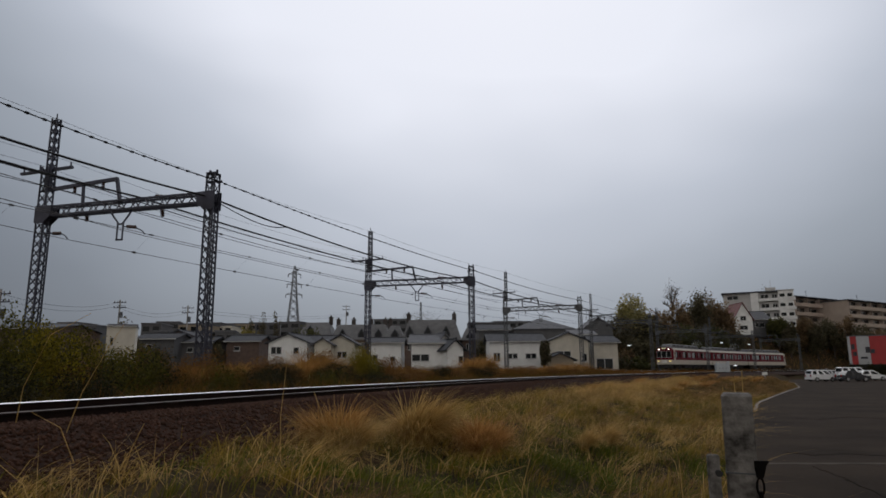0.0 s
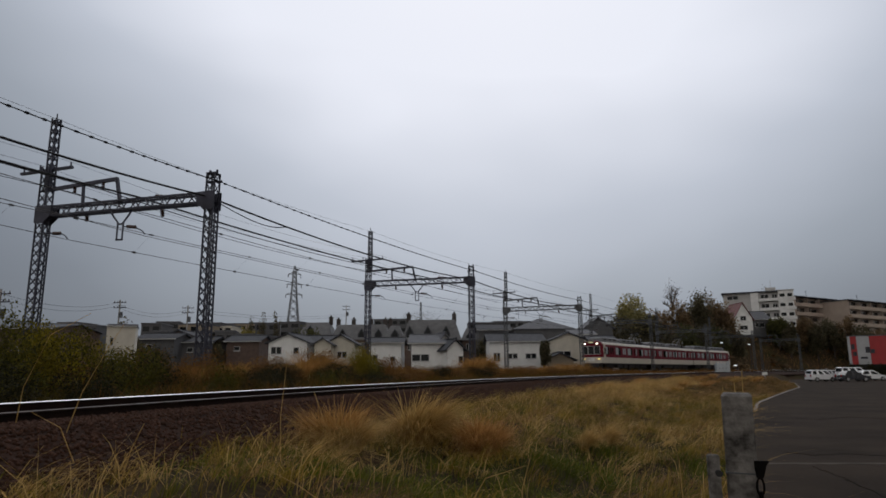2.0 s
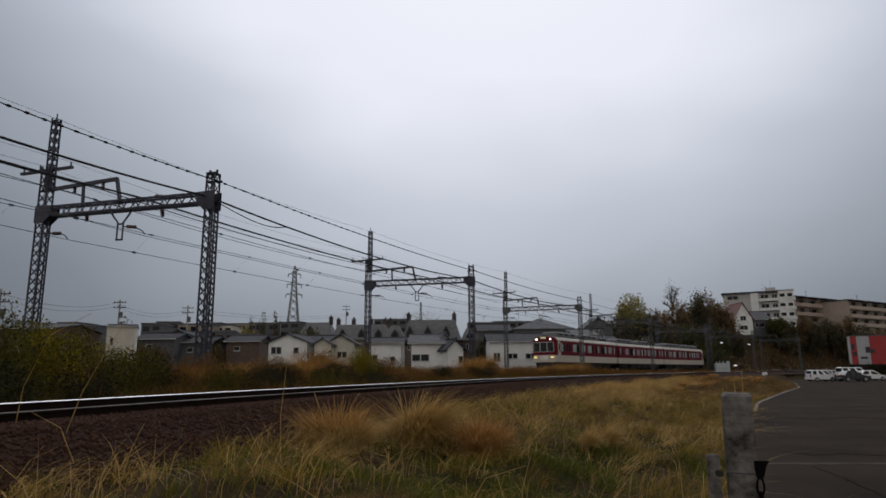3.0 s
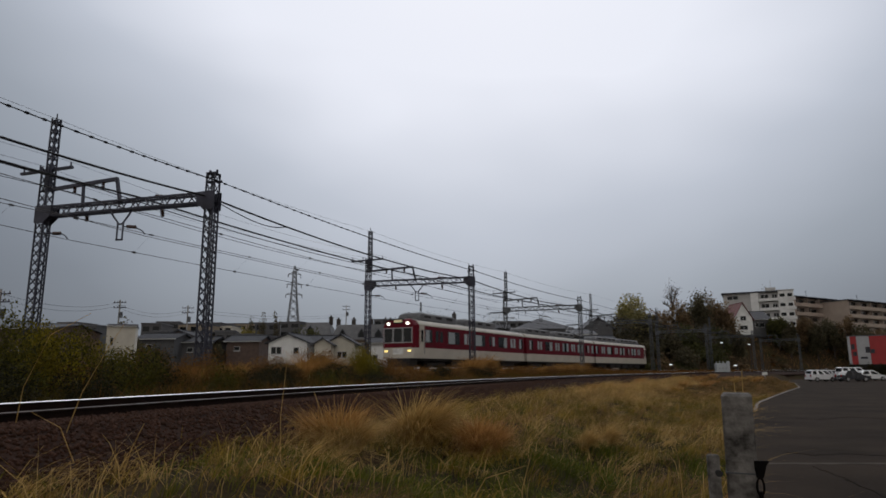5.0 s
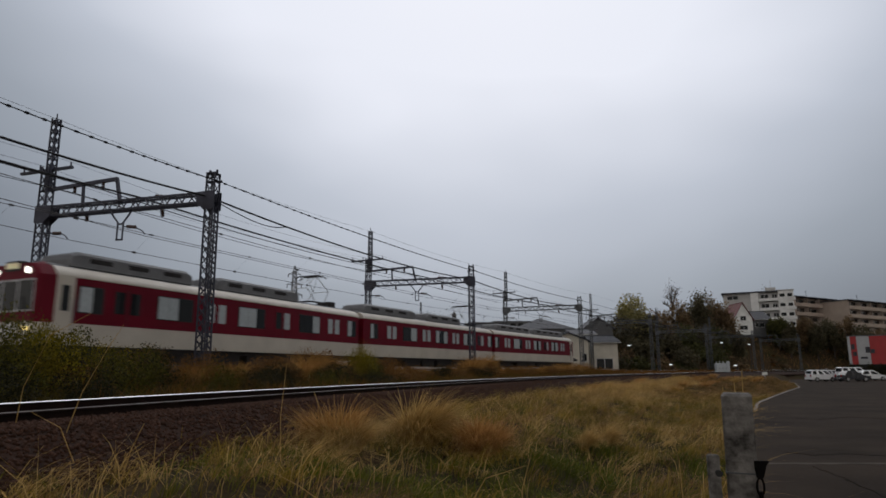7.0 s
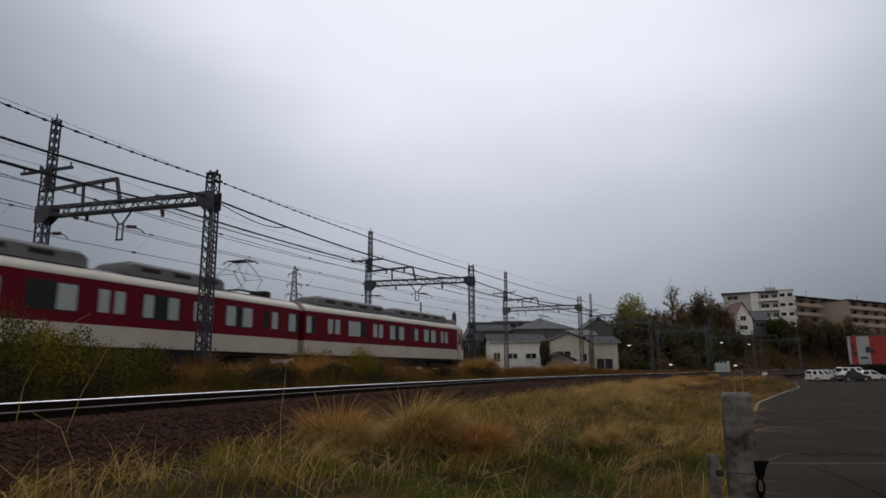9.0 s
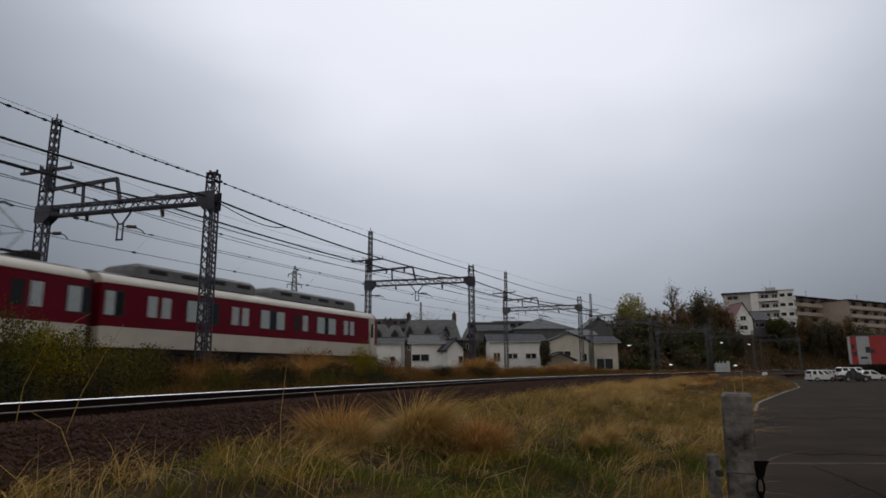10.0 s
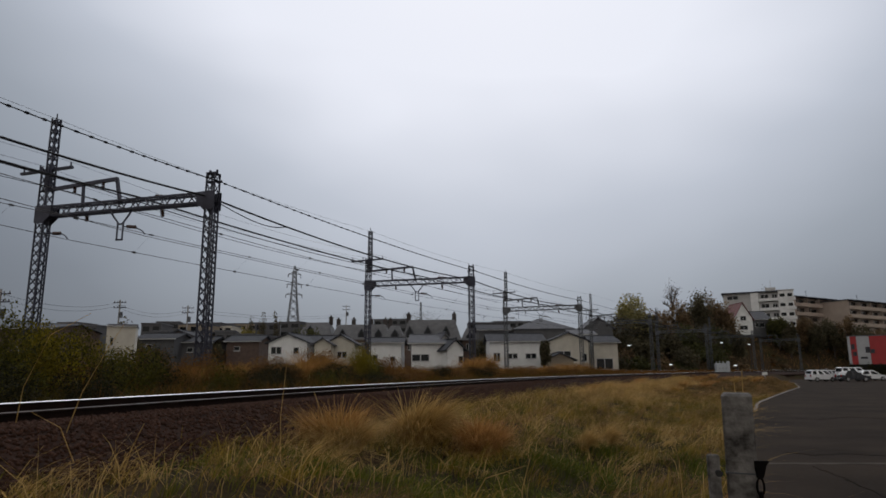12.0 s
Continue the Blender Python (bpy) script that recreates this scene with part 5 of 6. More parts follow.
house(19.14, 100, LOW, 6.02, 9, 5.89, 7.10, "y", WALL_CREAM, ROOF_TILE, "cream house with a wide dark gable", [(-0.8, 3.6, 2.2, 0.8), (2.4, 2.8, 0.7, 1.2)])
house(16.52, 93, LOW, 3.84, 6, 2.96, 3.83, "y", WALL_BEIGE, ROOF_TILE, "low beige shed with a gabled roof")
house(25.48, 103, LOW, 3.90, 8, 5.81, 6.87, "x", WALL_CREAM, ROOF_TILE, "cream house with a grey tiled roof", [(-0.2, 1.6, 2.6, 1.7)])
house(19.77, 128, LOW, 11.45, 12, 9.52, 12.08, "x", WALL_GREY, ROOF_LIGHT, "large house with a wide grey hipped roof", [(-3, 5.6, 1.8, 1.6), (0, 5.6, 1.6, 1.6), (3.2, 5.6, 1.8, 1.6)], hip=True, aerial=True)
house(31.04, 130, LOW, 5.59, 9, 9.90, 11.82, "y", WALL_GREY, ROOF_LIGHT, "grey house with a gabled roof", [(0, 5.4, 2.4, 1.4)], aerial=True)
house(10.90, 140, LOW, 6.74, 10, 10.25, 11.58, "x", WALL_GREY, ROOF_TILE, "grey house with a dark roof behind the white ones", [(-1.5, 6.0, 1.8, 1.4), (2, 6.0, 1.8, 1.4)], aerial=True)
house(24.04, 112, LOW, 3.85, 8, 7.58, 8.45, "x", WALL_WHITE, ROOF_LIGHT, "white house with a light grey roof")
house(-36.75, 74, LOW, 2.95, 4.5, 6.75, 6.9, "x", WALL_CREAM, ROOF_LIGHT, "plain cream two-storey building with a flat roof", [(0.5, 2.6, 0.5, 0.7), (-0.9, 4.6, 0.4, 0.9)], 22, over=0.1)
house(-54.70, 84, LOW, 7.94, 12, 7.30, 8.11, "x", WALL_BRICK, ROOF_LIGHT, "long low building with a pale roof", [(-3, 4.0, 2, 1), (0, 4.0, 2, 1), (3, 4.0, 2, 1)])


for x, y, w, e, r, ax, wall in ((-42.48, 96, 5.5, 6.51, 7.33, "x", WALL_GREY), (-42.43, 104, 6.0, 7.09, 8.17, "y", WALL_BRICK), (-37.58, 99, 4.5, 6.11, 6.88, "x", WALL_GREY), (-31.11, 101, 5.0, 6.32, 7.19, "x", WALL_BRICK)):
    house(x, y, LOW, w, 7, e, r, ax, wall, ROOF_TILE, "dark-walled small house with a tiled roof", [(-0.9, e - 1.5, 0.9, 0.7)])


def mansard(x, y, base, w, d, eave, top, dormers, label, chimneys):
    """A block with a steep slate roof, round-topped dormers and chimneys."""
    b = thing("terrace_block", pose(x, y, 0), label, "building", "terrace blocks")
    part("wall", Geo().box(-w / 2, w / 2, 0, d, base, eave), WALL_BRICK, b)
    part("roof", Geo().rings([[(-w / 2 - 0.3, -0.3, eave), (w / 2 + 0.3, -0.3, eave), (w / 2 + 0.3, d + 0.3, eave), (-w / 2 - 0.3, d + 0.3, eave)], [(-w / 2 + 1.2, 2.4, top), (w / 2 - 1.2, 2.4, top), (w / 2 - 1.2, d - 2.4, top), (-w / 2 + 1.2, d - 2.4, top)]]), ROOF_SLATE, b, "steep grey slate roof")
    h = top - eave
    for dx in dormers:
        zp = eave + h * 0.62
        dm = part("dormer", Geo().prism([(dx - 0.95, eave + 0.5), (dx + 0.95, eave + 0.5), (dx + 0.95, eave + h * 0.34), (dx, zp + 0.35), (dx - 0.95, eave + h * 0.34)], 0.1, 2.6), ROOF_TILE, b, "pointed dormer")
        part("window", Geo().prism([(dx - 0.6, eave + 0.65), (dx + 0.6, eave + 0.65), (dx + 0.6, eave + h * 0.34), (dx, zp), (dx - 0.6, eave + h * 0.34)], 0.05, 0.096), GLASS_DARK, dm)
    for cx in chimneys:
        part("chimney", Geo().soft(cx - 0.5, cx + 0.5, d / 2 - 0.5, d / 2 + 0.5, top - 0.5, top + 1.4, 0.06).box(cx - 0.6, cx + 0.6, d / 2 - 0.6, d / 2 + 0.6, top + 1.4, top + 1.6).box(cx - 0.2, cx + 0.2, d / 2 - 0.2, d / 2 + 0.2, top + 1.6, top + 2.1), CHIM, b, "dark brick chimney")
    for k in range(int(w / 3)):
        window_on(b, -w / 2 + 1.6 + 3 * k, eave - 2.2, 1.1, 1.4)
    return b


mansard(-2.75, 150, LOW, 13.2, 11, 8.6, 13.5, [-5.1, -0.9, 3.3], "grey slate mansard block with pointed dormers", [-5.6, 5.3])
mansard(-11.7, 153, LOW, 4.4, 9, 9.0, 12.4, [0.2], "lower grey slate wing with one dormer", [-1.2])
mansard(6.8, 152, LOW, 5.2, 9, 8.6, 11.6, [-0.6], "lower grey slate wing beside the houses", [])
mansard(-21.2, 165, LOW, 14.6, 11, 9.6, 13.6, [-4.6, 0.3, 4.6], "slate-roofed brick block with chimneys", [-6.4, -2.4, 2.2, 5.9])
mansard(-33.6, 170, LOW, 8.2, 10, 11.2, 14.6, [-1.46], "red brick block with a slate roof", [3.2])


def block(x, y, base, w, d, top, wall, label, rows, cols, yaw=0.0):
    """A plain flat-roofed block far off, with rows of windows."""
    b = thing("building", pose(x, y, 0, 0, 0, yaw), label, "building", "far buildings")
    part("wall", Geo().box(-w / 2, w / 2, 0, d, base, top), wall, b)
    part("parapet", Geo().box(-w / 2 - 0.15, w / 2 + 0.15, -0.15, d + 0.15, top, top + 0.35), ROOF_LIGHT, b)
    fl = 2.9
    for r in range(rows):
        for c in range(cols):
            xx = -w / 2 + w * (c + 0.5) / cols
            z = top - 1.9 - r * fl
            part("window", Geo().box(xx - w / cols * 0.33, xx + w / cols * 0.33, -0.05, 0.02, z, z + 1.3), GLASS_DARK, b)
    return b


for i, (x, y, w, top, m) in enumerate((
        (-118.81, 190, 6.53, 16.10, WALL_GREY),
        (-116.43, 200, 6.19, 17.15, WALL_BEIGE),
        (-101.32, 185, 4.77, 15.12, WALL_GREY),
        (-76.69, 170, 4.97, 14.32, WALL_GREY),
        (-89.30, 210, 7.22, 17.87, WALL_GREY),
        (-70.65, 180, 6.81, 14.84, WALL_BEIGE),
        (-79.71, 220, 8.70, 18.17, WALL_GREY),
        (-64.42, 190, 4.90, 15.18, WALL_CREAM),
        (-71.44, 230, 9.89, 18.65, WALL_BEIGE),
        (-57.08, 210, 7.94, 17.26, WALL_GREY),
        (-56.97, 240, 8.25, 19.89, WALL_GREY),
        (-56.63, 130, 2.91, 9.67, WALL_GREY),
        (-48.96, 120, 3.10, 8.59, WALL_GREY),
        (-46.69, 125, 3.01, 9.08, WALL_BEIGE),
        (-43.07, 128, 3.74, 9.45, WALL_GREY),
        (-37.16, 122, 3.15, 8.41, WALL_GREY),
        (-21.40, 260, 13.41, 22.25, WALL_GREY),
        (14.73, 230, 11.87, 18.38, WALL_GREY),
        (26.77, 250, 15.05, 20.22, WALL_GREY),
        )):
    lab = {"grey_rendered_wall": "grey flat-roofed block in the distance", "beige_block_wall": "beige flat-roofed block in the distance", "cream_rendered_wall": "cream flat-roofed block in the distance", "white_rendered_wall": "white flat-roofed block near the houses"}[m.name]
    block(x, y, LOW, w, 10, top, m, lab, 2, max(2, int(w / 3)), (i % 5 - 2) * 6.0)



# ---------------------------------------------------------------- apartment blocks on the hill
def apartments(x, y, base, w, d, storeys, fl, label, yaw, wall, trim):
    """A slab block: long front of open balconies between dark window walls, plain end walls, a flat roof with a dark eave."""
    b = thing("apartment_block", pose(x, y, 0, 0, 0, yaw), label, "apartment block", "apartment blocks")
    top = base + storeys * fl
    part("wall", Geo().box(0, w, 0, d, base - 8, top), wall, b)
    part("end_wall", Geo().box(-0.2, 0, -1.3, d, base - 8, top), trim, b)
    part("roof", Geo().box(-0.5, w + 0.4, -1.6, d + 0.4, top, top + 0.3), ROOF_TILE, b, "dark flat roof edge")
    n = int(w / 3.4)
    for s in range(storeys):
        z = base + s * fl
        bal = part("balcony", Geo().box(0.0, w, -1.3, 0, z - 0.1, z + 0.06).box(0.0, w, -1.35, -1.25, z + 0.02, z + 1.05), trim, b, "long balcony with a solid parapet")
        for c in range(0, n + 1, 2):
            xx = 0.1 + (w - 0.2) * c / n
            part("divider", Geo().box(xx - 0.07, xx + 0.07, -1.25, 0, z + 0.06, z + fl - 0.1), trim, bal)
        for c in range(n):
            xx = (w * (c + 0.5)) / n
            part("window", Geo().box(xx - 1.35, xx + 1.35, -0.05, 0.02, z + 0.3, z + 2.2), GLASS_DARK, b)
            if (c * 7 + s * 3) % 5 < 2:
                part("laundry_rail", Geo().bar((xx - 1.0, -1.1, z + 1.9), (xx + 1.0, -1.1, z + 1.9), 0.06), FRAME, bal)
    for c in range(2):
        part("aerial", Geo().bar((w * (0.3 + 0.4 * c), d / 2, top), (w * (0.3 + 0.4 * c), d / 2, top + 3.4), 0.09).bar((w * (0.3 + 0.4 * c) - 0.7, d / 2, top + 3.0), (w * (0.3 + 0.4 * c) + 0.7, d / 2, top + 3.0), 0.07), STEEL_DARK, b)
    return b


def white_block(x, y, base, w, d, storeys, fl, yaw):
    """The white end block: plain front with paired windows, a stair shaft, and a corner tower with corner windows."""
    b = thing("apartment_block", pose(x, y, 0, 0, 0, yaw), "white concrete apartment block with a bright corner tower", "apartment block", "apartment blocks")
    top = base + storeys * fl
    # white render with shade painted in: greyer than the tower's white
    SHADE = mat("shaded_white_render", (0.46, 0.455, 0.45), 0.85, 0, 0.15, 0.4, 0.1, 20)
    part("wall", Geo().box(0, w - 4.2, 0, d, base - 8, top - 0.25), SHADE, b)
    part("stair_shaft", Geo().box(w * 0.40, w * 0.51, -0.7, 0, base - 8, top - 0.1), WALL_WHITE, b, "projecting white stair shaft")
    part("roof", Geo().box(-0.5, w - 4.1, -0.9, d + 0.4, top - 0.25, top + 0.15), ROOF_TILE, b, "dark flat roof edge")
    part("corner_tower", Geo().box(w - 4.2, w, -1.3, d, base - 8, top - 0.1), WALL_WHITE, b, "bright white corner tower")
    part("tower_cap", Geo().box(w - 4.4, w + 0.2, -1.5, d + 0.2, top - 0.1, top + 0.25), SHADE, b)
    part("water_tank", Geo().soft(w * 0.62, w * 0.62 + 3.0, 3, 6, top + 0.15, top + 1.6, 0.1).bar((w * 0.7, 4, top + 1.6), (w * 0.7, 4, top + 4.0), 0.1), SHADE, b, "roof tank with an aerial")
    for s in range(storeys):
        z = base + s * fl
        for a, ww in ((0.14, 3.2), (0.60, 2.2), (0.84 - 0.1, 1.4)):
            xx = w * a
            f = part("window", Geo().box(xx - ww / 2, xx + ww / 2, -0.06, 0.02, z + 0.85, z + 2.1), FRAME, b)
            for k in range(2):
                part("pane", Geo().box(xx - ww / 2 + 0.06 + k * ww / 2, xx + k * ww / 2 - 0.06, -0.1, -0.062, z + 0.92, z + 2.03), GLASS_DARK, f)
        part("balcony", Geo().box(w * 0.52, w - 4.25, -1.1, 0, z - 0.1, z + 0.06).box(w * 0.52, w - 4.25, -1.14, -1.06, z + 0.02, z + 0.75), WALL_WHITE, b, "white balcony")
        f = part("tower_window", Geo().box(w - 3.8, w - 2.4, -1.36, -1.28, z + 1.0, z + 2.0), GLASS_DARK, b)
        part("tower_window", Geo().box(w - 1.6, w - 0.3, -1.36, -1.28, z + 1.0, z + 2.0), GLASS_DARK, b)
        part("parapet", Geo().box(w - 2.0, w + 0.45, -1.75, -1.36, z - 0.1, z + 0.8), WALL_WHITE, b, "white corner parapet")
    return b


WALL_BROWN = mat("brown_grey_rendered_wall", (0.22, 0.175, 0.15), 0.85, 0, 0.15, 0.3, 0.1, 20)
PARAPET = mat("dull_beige_parapet", (0.4, 0.32, 0.27), 0.85, 0, 0.15, 0.5, 0.1, 20)
white_block(89.95, 207, 13.6, 19.9, 10, 4, 2.95, -26)
apartments(108.9, 201.5, 12.3, 24, 9, 4, 2.85, "brown apartment block with rows of balconies", 32, WALL_BROWN, PARAPET)
apartments(126.25, 203.0, 12.0, 62, 10, 4, 2.65, "long beige-brown apartment block with rows of balconies", 32, WALL_BROWN, WALL_FLATS)
house(85.6, 185, 11.2, 5.2, 8, 15.9, 20.2, "y", WALL_WHITE, ROOF_RED, "white hillside house with a steep red-brown gable", [(0, 15.2, 1.6, 1.3), (0, 12.6, 2.2, 1.2)])
house(92.6, 190, 11.0, 6.0, 8, 16.0, 18.4, "x", WALL_GREY, ROOF_LIGHT, "grey hillside house with a pale roof", [(0, 13.6, 2.6, 1.3)])


# ---------------------------------------------------------------- trees
def tree_to(x, y, top, r, material, label, seed, **kw):
    z = float(ground_z(np.array([x]), np.array([y]))[0])
    return tree(x, y, top - z, r, material, label, seed, **kw)


DARKT, BROWNT, PALET, GREENT = "dark evergreen tree on the hillside", "brown autumn tree on the hillside", "pale yellow-green autumn tree", "green leafy tree on the hillside"
WOOD = (
    (43.43, 150, 18.89, 4.26, LEAF_PALE, PALET),
    (39.51, 146, 13.20, 3.77, LEAF_DARK, DARKT),
    (46.16, 148, 14.09, 3.82, LEAF_DARK, DARKT),
    (49.88, 150, 15.29, 3.35, LEAF_BROWN, BROWNT),
    (56.75, 158, 17.38, 4.35, LEAF_BROWN, BROWNT),
    (62.56, 160, 20.08, 4.68, LEAF_DARK, DARKT),
    (67.23, 164, 19.08, 4.51, LEAF_BROWN, BROWNT),
    (69.62, 162, 16.85, 3.62, LEAF_BROWN, BROWNT),
    (50.18, 146, 10.21, 3.77, LEAF_DARK, DARKT),
    (55.82, 150, 12.10, 4.13, LEAF_GREEN, GREENT),
    (60.09, 152, 10.51, 3.92, LEAF_DARK, DARKT),
    (65.29, 156, 11.13, 3.76, LEAF_GREEN, GREENT),
)
HILL_TREES = (
    (70.82, 160, 10.93, 3.58, LEAF_DARK, DARKT),
    (40.29, 140, 8.09, 2.89, LEAF_DARK, DARKT),
    (43.98, 141, 7.39, 2.91, LEAF_DARK, DARKT),
    (96.8, 188, 16.3, 3.0, LEAF_GREEN, GREENT),
    (98.8, 186, 14.4, 2.5, LEAF_DARK, DARKT),
    (105.3, 190, 16.7, 3.2, LEAF_BROWN, BROWNT),
    (107.5, 188, 15.2, 3.0, LEAF_DARK, DARKT),
    (113.6, 190, 16.0, 3.5, LEAF_DARK, DARKT),
    (117.8, 190, 16.6, 3.0, LEAF_BROWN, BROWNT),
    (119.1, 186, 14.0, 3.5, LEAF_DARK, DARKT),
    (124.4, 188, 13.8, 3.5, LEAF_BROWN, BROWNT),
    (129.3, 188, 13.7, 4.0, LEAF_DARK, DARKT),
)
for i, (x, y, top, r, m, lab) in enumerate(WOOD + HILL_TREES):
    tree_to(x, y, top, r, m, lab, 20 + i, leaves=6000, leaf=0.33, trunk_h=0.12, lumps=20)
tree_to(59.53, 168.00, 24.50, 2.89, LEAF_BROWN, "tall bare tree with thin twigs", 60, leaves=160, leaf=0.2, trunk_h=0.5, bare=True)
tree_to(69.34, 176.00, 23.52, 1.51, LEAF_BROWN, "thin half-bare tree behind the wood", 61, leaves=260, leaf=0.25, trunk_h=0.5, bare=True)
tree_to(141.97, 285.00, 38.03, 4.90, LEAF_BROWN, "distant bare tree above the roofs", 63, leaves=500, leaf=0.35, trunk_h=0.4, bare=True)
# undergrowth at the foot of the wood
for i, (x, y) in enumerate(((36.22, 136), (39.05, 139), (40.84, 137), (44.15, 140), (45.65, 138), (49.66, 142), (51.74, 141), (56.09, 146), (59.00, 147), (62.52, 150), (66.41, 153), (70.03, 168), (63.81, 165), (57.06, 160), (49.63, 152), (43.87, 148))):
    bush(x, y, 3.6 + (i * 0.37 % 1) * 2.0, 3.0 + (i * 0.61 % 1) * 3.0, (LEAF_DARK, LEAF_BROWN, LEAF_GREEN)[i % 3], ("dark undergrowth below the wood", "brown undergrowth below the wood", "green undergrowth below the wood")[i % 3], i, 2600, 0.075)
# low dry scrub over the open hillside
hs = random.Random(9)
for i in range(70):
    s, o = hs.uniform(128, 205), hs.uniform(11, 46)
    p = at(s, o)
    k = i % 4
    bush(p.x, p.y, hs.uniform(0.8, 1.9), hs.uniform(0.4, 1.0), (LEAF_BROWN, SCRUB_BROWN, LEAF_DARK, LEAF_BROWN)[k], ("brown dry scrub on the hillside", "rusty dry scrub on the hillside", "dark scrub on the hillside", "brown dry scrub on the hillside")[k], i, 2600, 0.075)
# trees among the houses
for i, (x, y, top, r, m, lab) in enumerate((
        (-38.53, 130.00, 10.77, 3.13, LEAF_YELLOW, "yellow-green tree among the houses"),
        (-26.15, 125.00, 10.22, 3.22, LEAF_GREEN, "green tree behind the white house"),
        (-35.38, 100.00, 7.00, 2.24, LEAF_DARK, "dark tree beside the street"),
        (-33.72, 104.00, 7.02, 1.97, LEAF_BROWN, "brown tree beside the street"),
        (-39.05, 84.00, 5.87, 1.44, LEAF_DARK, "dark tree beside the cream building"),
        (-48.79, 98.00, 9.54, 2.02, LEAF_DARK, "dark tree behind the cream building"),
        (-49.77, 90.00, 7.42, 2.32, LEAF_BROWN, "brown tree near the railway"),
        (5.51, 106.00, 7.01, 1.64, LEAF_DARK, "dark tree between the houses"),
        (14.19, 92.00, 5.87, 0.87, LEAF_DARK, "dark shrub beside the house"),
        (-11.50, 330.00, 32.95, 15.61, LEAF_DARK, "distant wooded knoll tree"),
        (-18.72, 330.00, 31.27, 8.51, LEAF_DARK, "distant wooded knoll tree"))):
    tree_to(x, y, top, r, m, lab, 80 + i, leaves=1500, leaf=0.26, trunk_h=0.2)
for i, x in enumerate((-59.54, -55.92, -51.44)):  # slim conifers
    tree_to(x, 200, 20.18, 1.5, LEAF_DARK, "slim dark conifer in the distance", 95 + i, leaves=700, leaf=0.3, trunk_h=0.15, lumps=16)


# ---------------------------------------------------------------- poles, pylon, street lamps
def utility_pole(x, y, top, label, arms=2):
    z = float(ground_z(np.array([x]), np.array([y]))[0])
    p = thing("utility_pole", pose(x, y, 0), label, "utility pole", "utility poles")
    part("pole", Geo().tube([(0, 0, z - 0.2), (0, 0, top)], 0.17, 8, [0.2, 0.13]), CONCRETE, p)
    for k in range(arms):
        part("cross_arm", Geo().bar((-1.1, 0, top - 0.5 - k * 0.9), (1.1, 0, top - 0.5 - k * 0.9), 0.12), STEEL_DARK, p)
        for xx in (-1.0, -0.4, 0.4, 1.0):
            part("insulator", insulator(Geo(), (xx, 0, top - 0.45 - k * 0.9), (xx, 0, top - 0.2 - k * 0.9), 0.08), PORCELAIN, p)
    part("transformer", Geo().tube([(0.4, -0.2, top - 3.2), (0.4, -0.2, top - 2.2)], 0.33, 10), STEEL_POST, p)
    return p


utility_pole(-57.76, 115.00, 14.49, "concrete utility pole with cross arms")
utility_pole(-49.52, 125.00, 14.43, "concrete utility pole with a transformer")
utility_pole(-28.61, 190.00, 21.04, "slim utility pole behind the roofs")
utility_pole(-48.29, 70.00, 10.62, "concrete utility pole beside the low building")
for a, b in (((-57.68, 115.00, 13.58), (-49.47, 125.00, 13.66)), ((-57.73, 115.00, 14.18), (-48.23, 70.00, 10.13)), ((-49.48, 125.00, 13.88), (-28.56, 190.00, 18.38))):
    for dz in (0, -0.6):
        a0, b0 = Vector(a), Vector(b)
        pts = [a0.lerp(b0, i / 12) + Vector((0, 0, dz - 1.2 * 4 * (i / 12) * (1 - i / 12))) for i in range(13)]
        solo("power_line", Geo().tube(pts, 0.02, 4), WIRE, "thin power line between utility poles", "power line", "power lines")


def pylon(x, y, top):
    z = float(ground_z(np.array([x]), np.array([y]))[0])
    p = thing("transmission_tower", pose(x, y, 0, 0, 0, 20), "grey lattice transmission tower in the distance", "transmission tower")
    h = top - z
    STEEL_FAR = mat("pale_tower_steel", (0.22, 0.235, 0.26), 0.6, 0.2, 0.1, 0.3)
    part("tower_body", lattice(Geo(), 0, 0, z, z + h * 0.62, 7.0, 2.6, 3.4, 0.5, 0.26), STEEL_FAR, p)
    part("tower_head", lattice(Geo(), 0, 0, z + h * 0.62, top - 2, 2.6, 1.2, 2.2, 0.4, 0.22), STEEL_FAR, p)
    part("peak", lattice(Geo(), 0, 0, top - 2, top, 1.2, 0.3, 1.0, 0.25, 0.15), STEEL_FAR, p)
    for k, w in ((0.66, 3.6), (0.78, 3.2), (0.9, 2.8)):
        zz = z + h * k
        part("cross_arm", Geo().bar((-w, 0, zz), (w, 0, zz), 0.3).bar((-w, 0, zz), (0, 0, zz + 1.4), 0.22).bar((w, 0, zz), (0, 0, zz + 1.4), 0.22), STEEL_FAR, p)
        for sx in (-w, w):
            part("insulator", insulator(Geo(), (sx, 0, zz), (sx, 0, zz - 1.6), 0.2), PORCELAIN, p)


pylon(-67.45, 290.00, 49.36)
tw = thing("radio_mast", pose(-10.49, 300, 0), "thin distant radio mast on the knoll", "radio mast")
part("mast", lattice(Geo(), 0, 0, 4, 33.50, 2.0, 0.5, 2.2, 0.3, 0.16), STEEL_POST, tw)


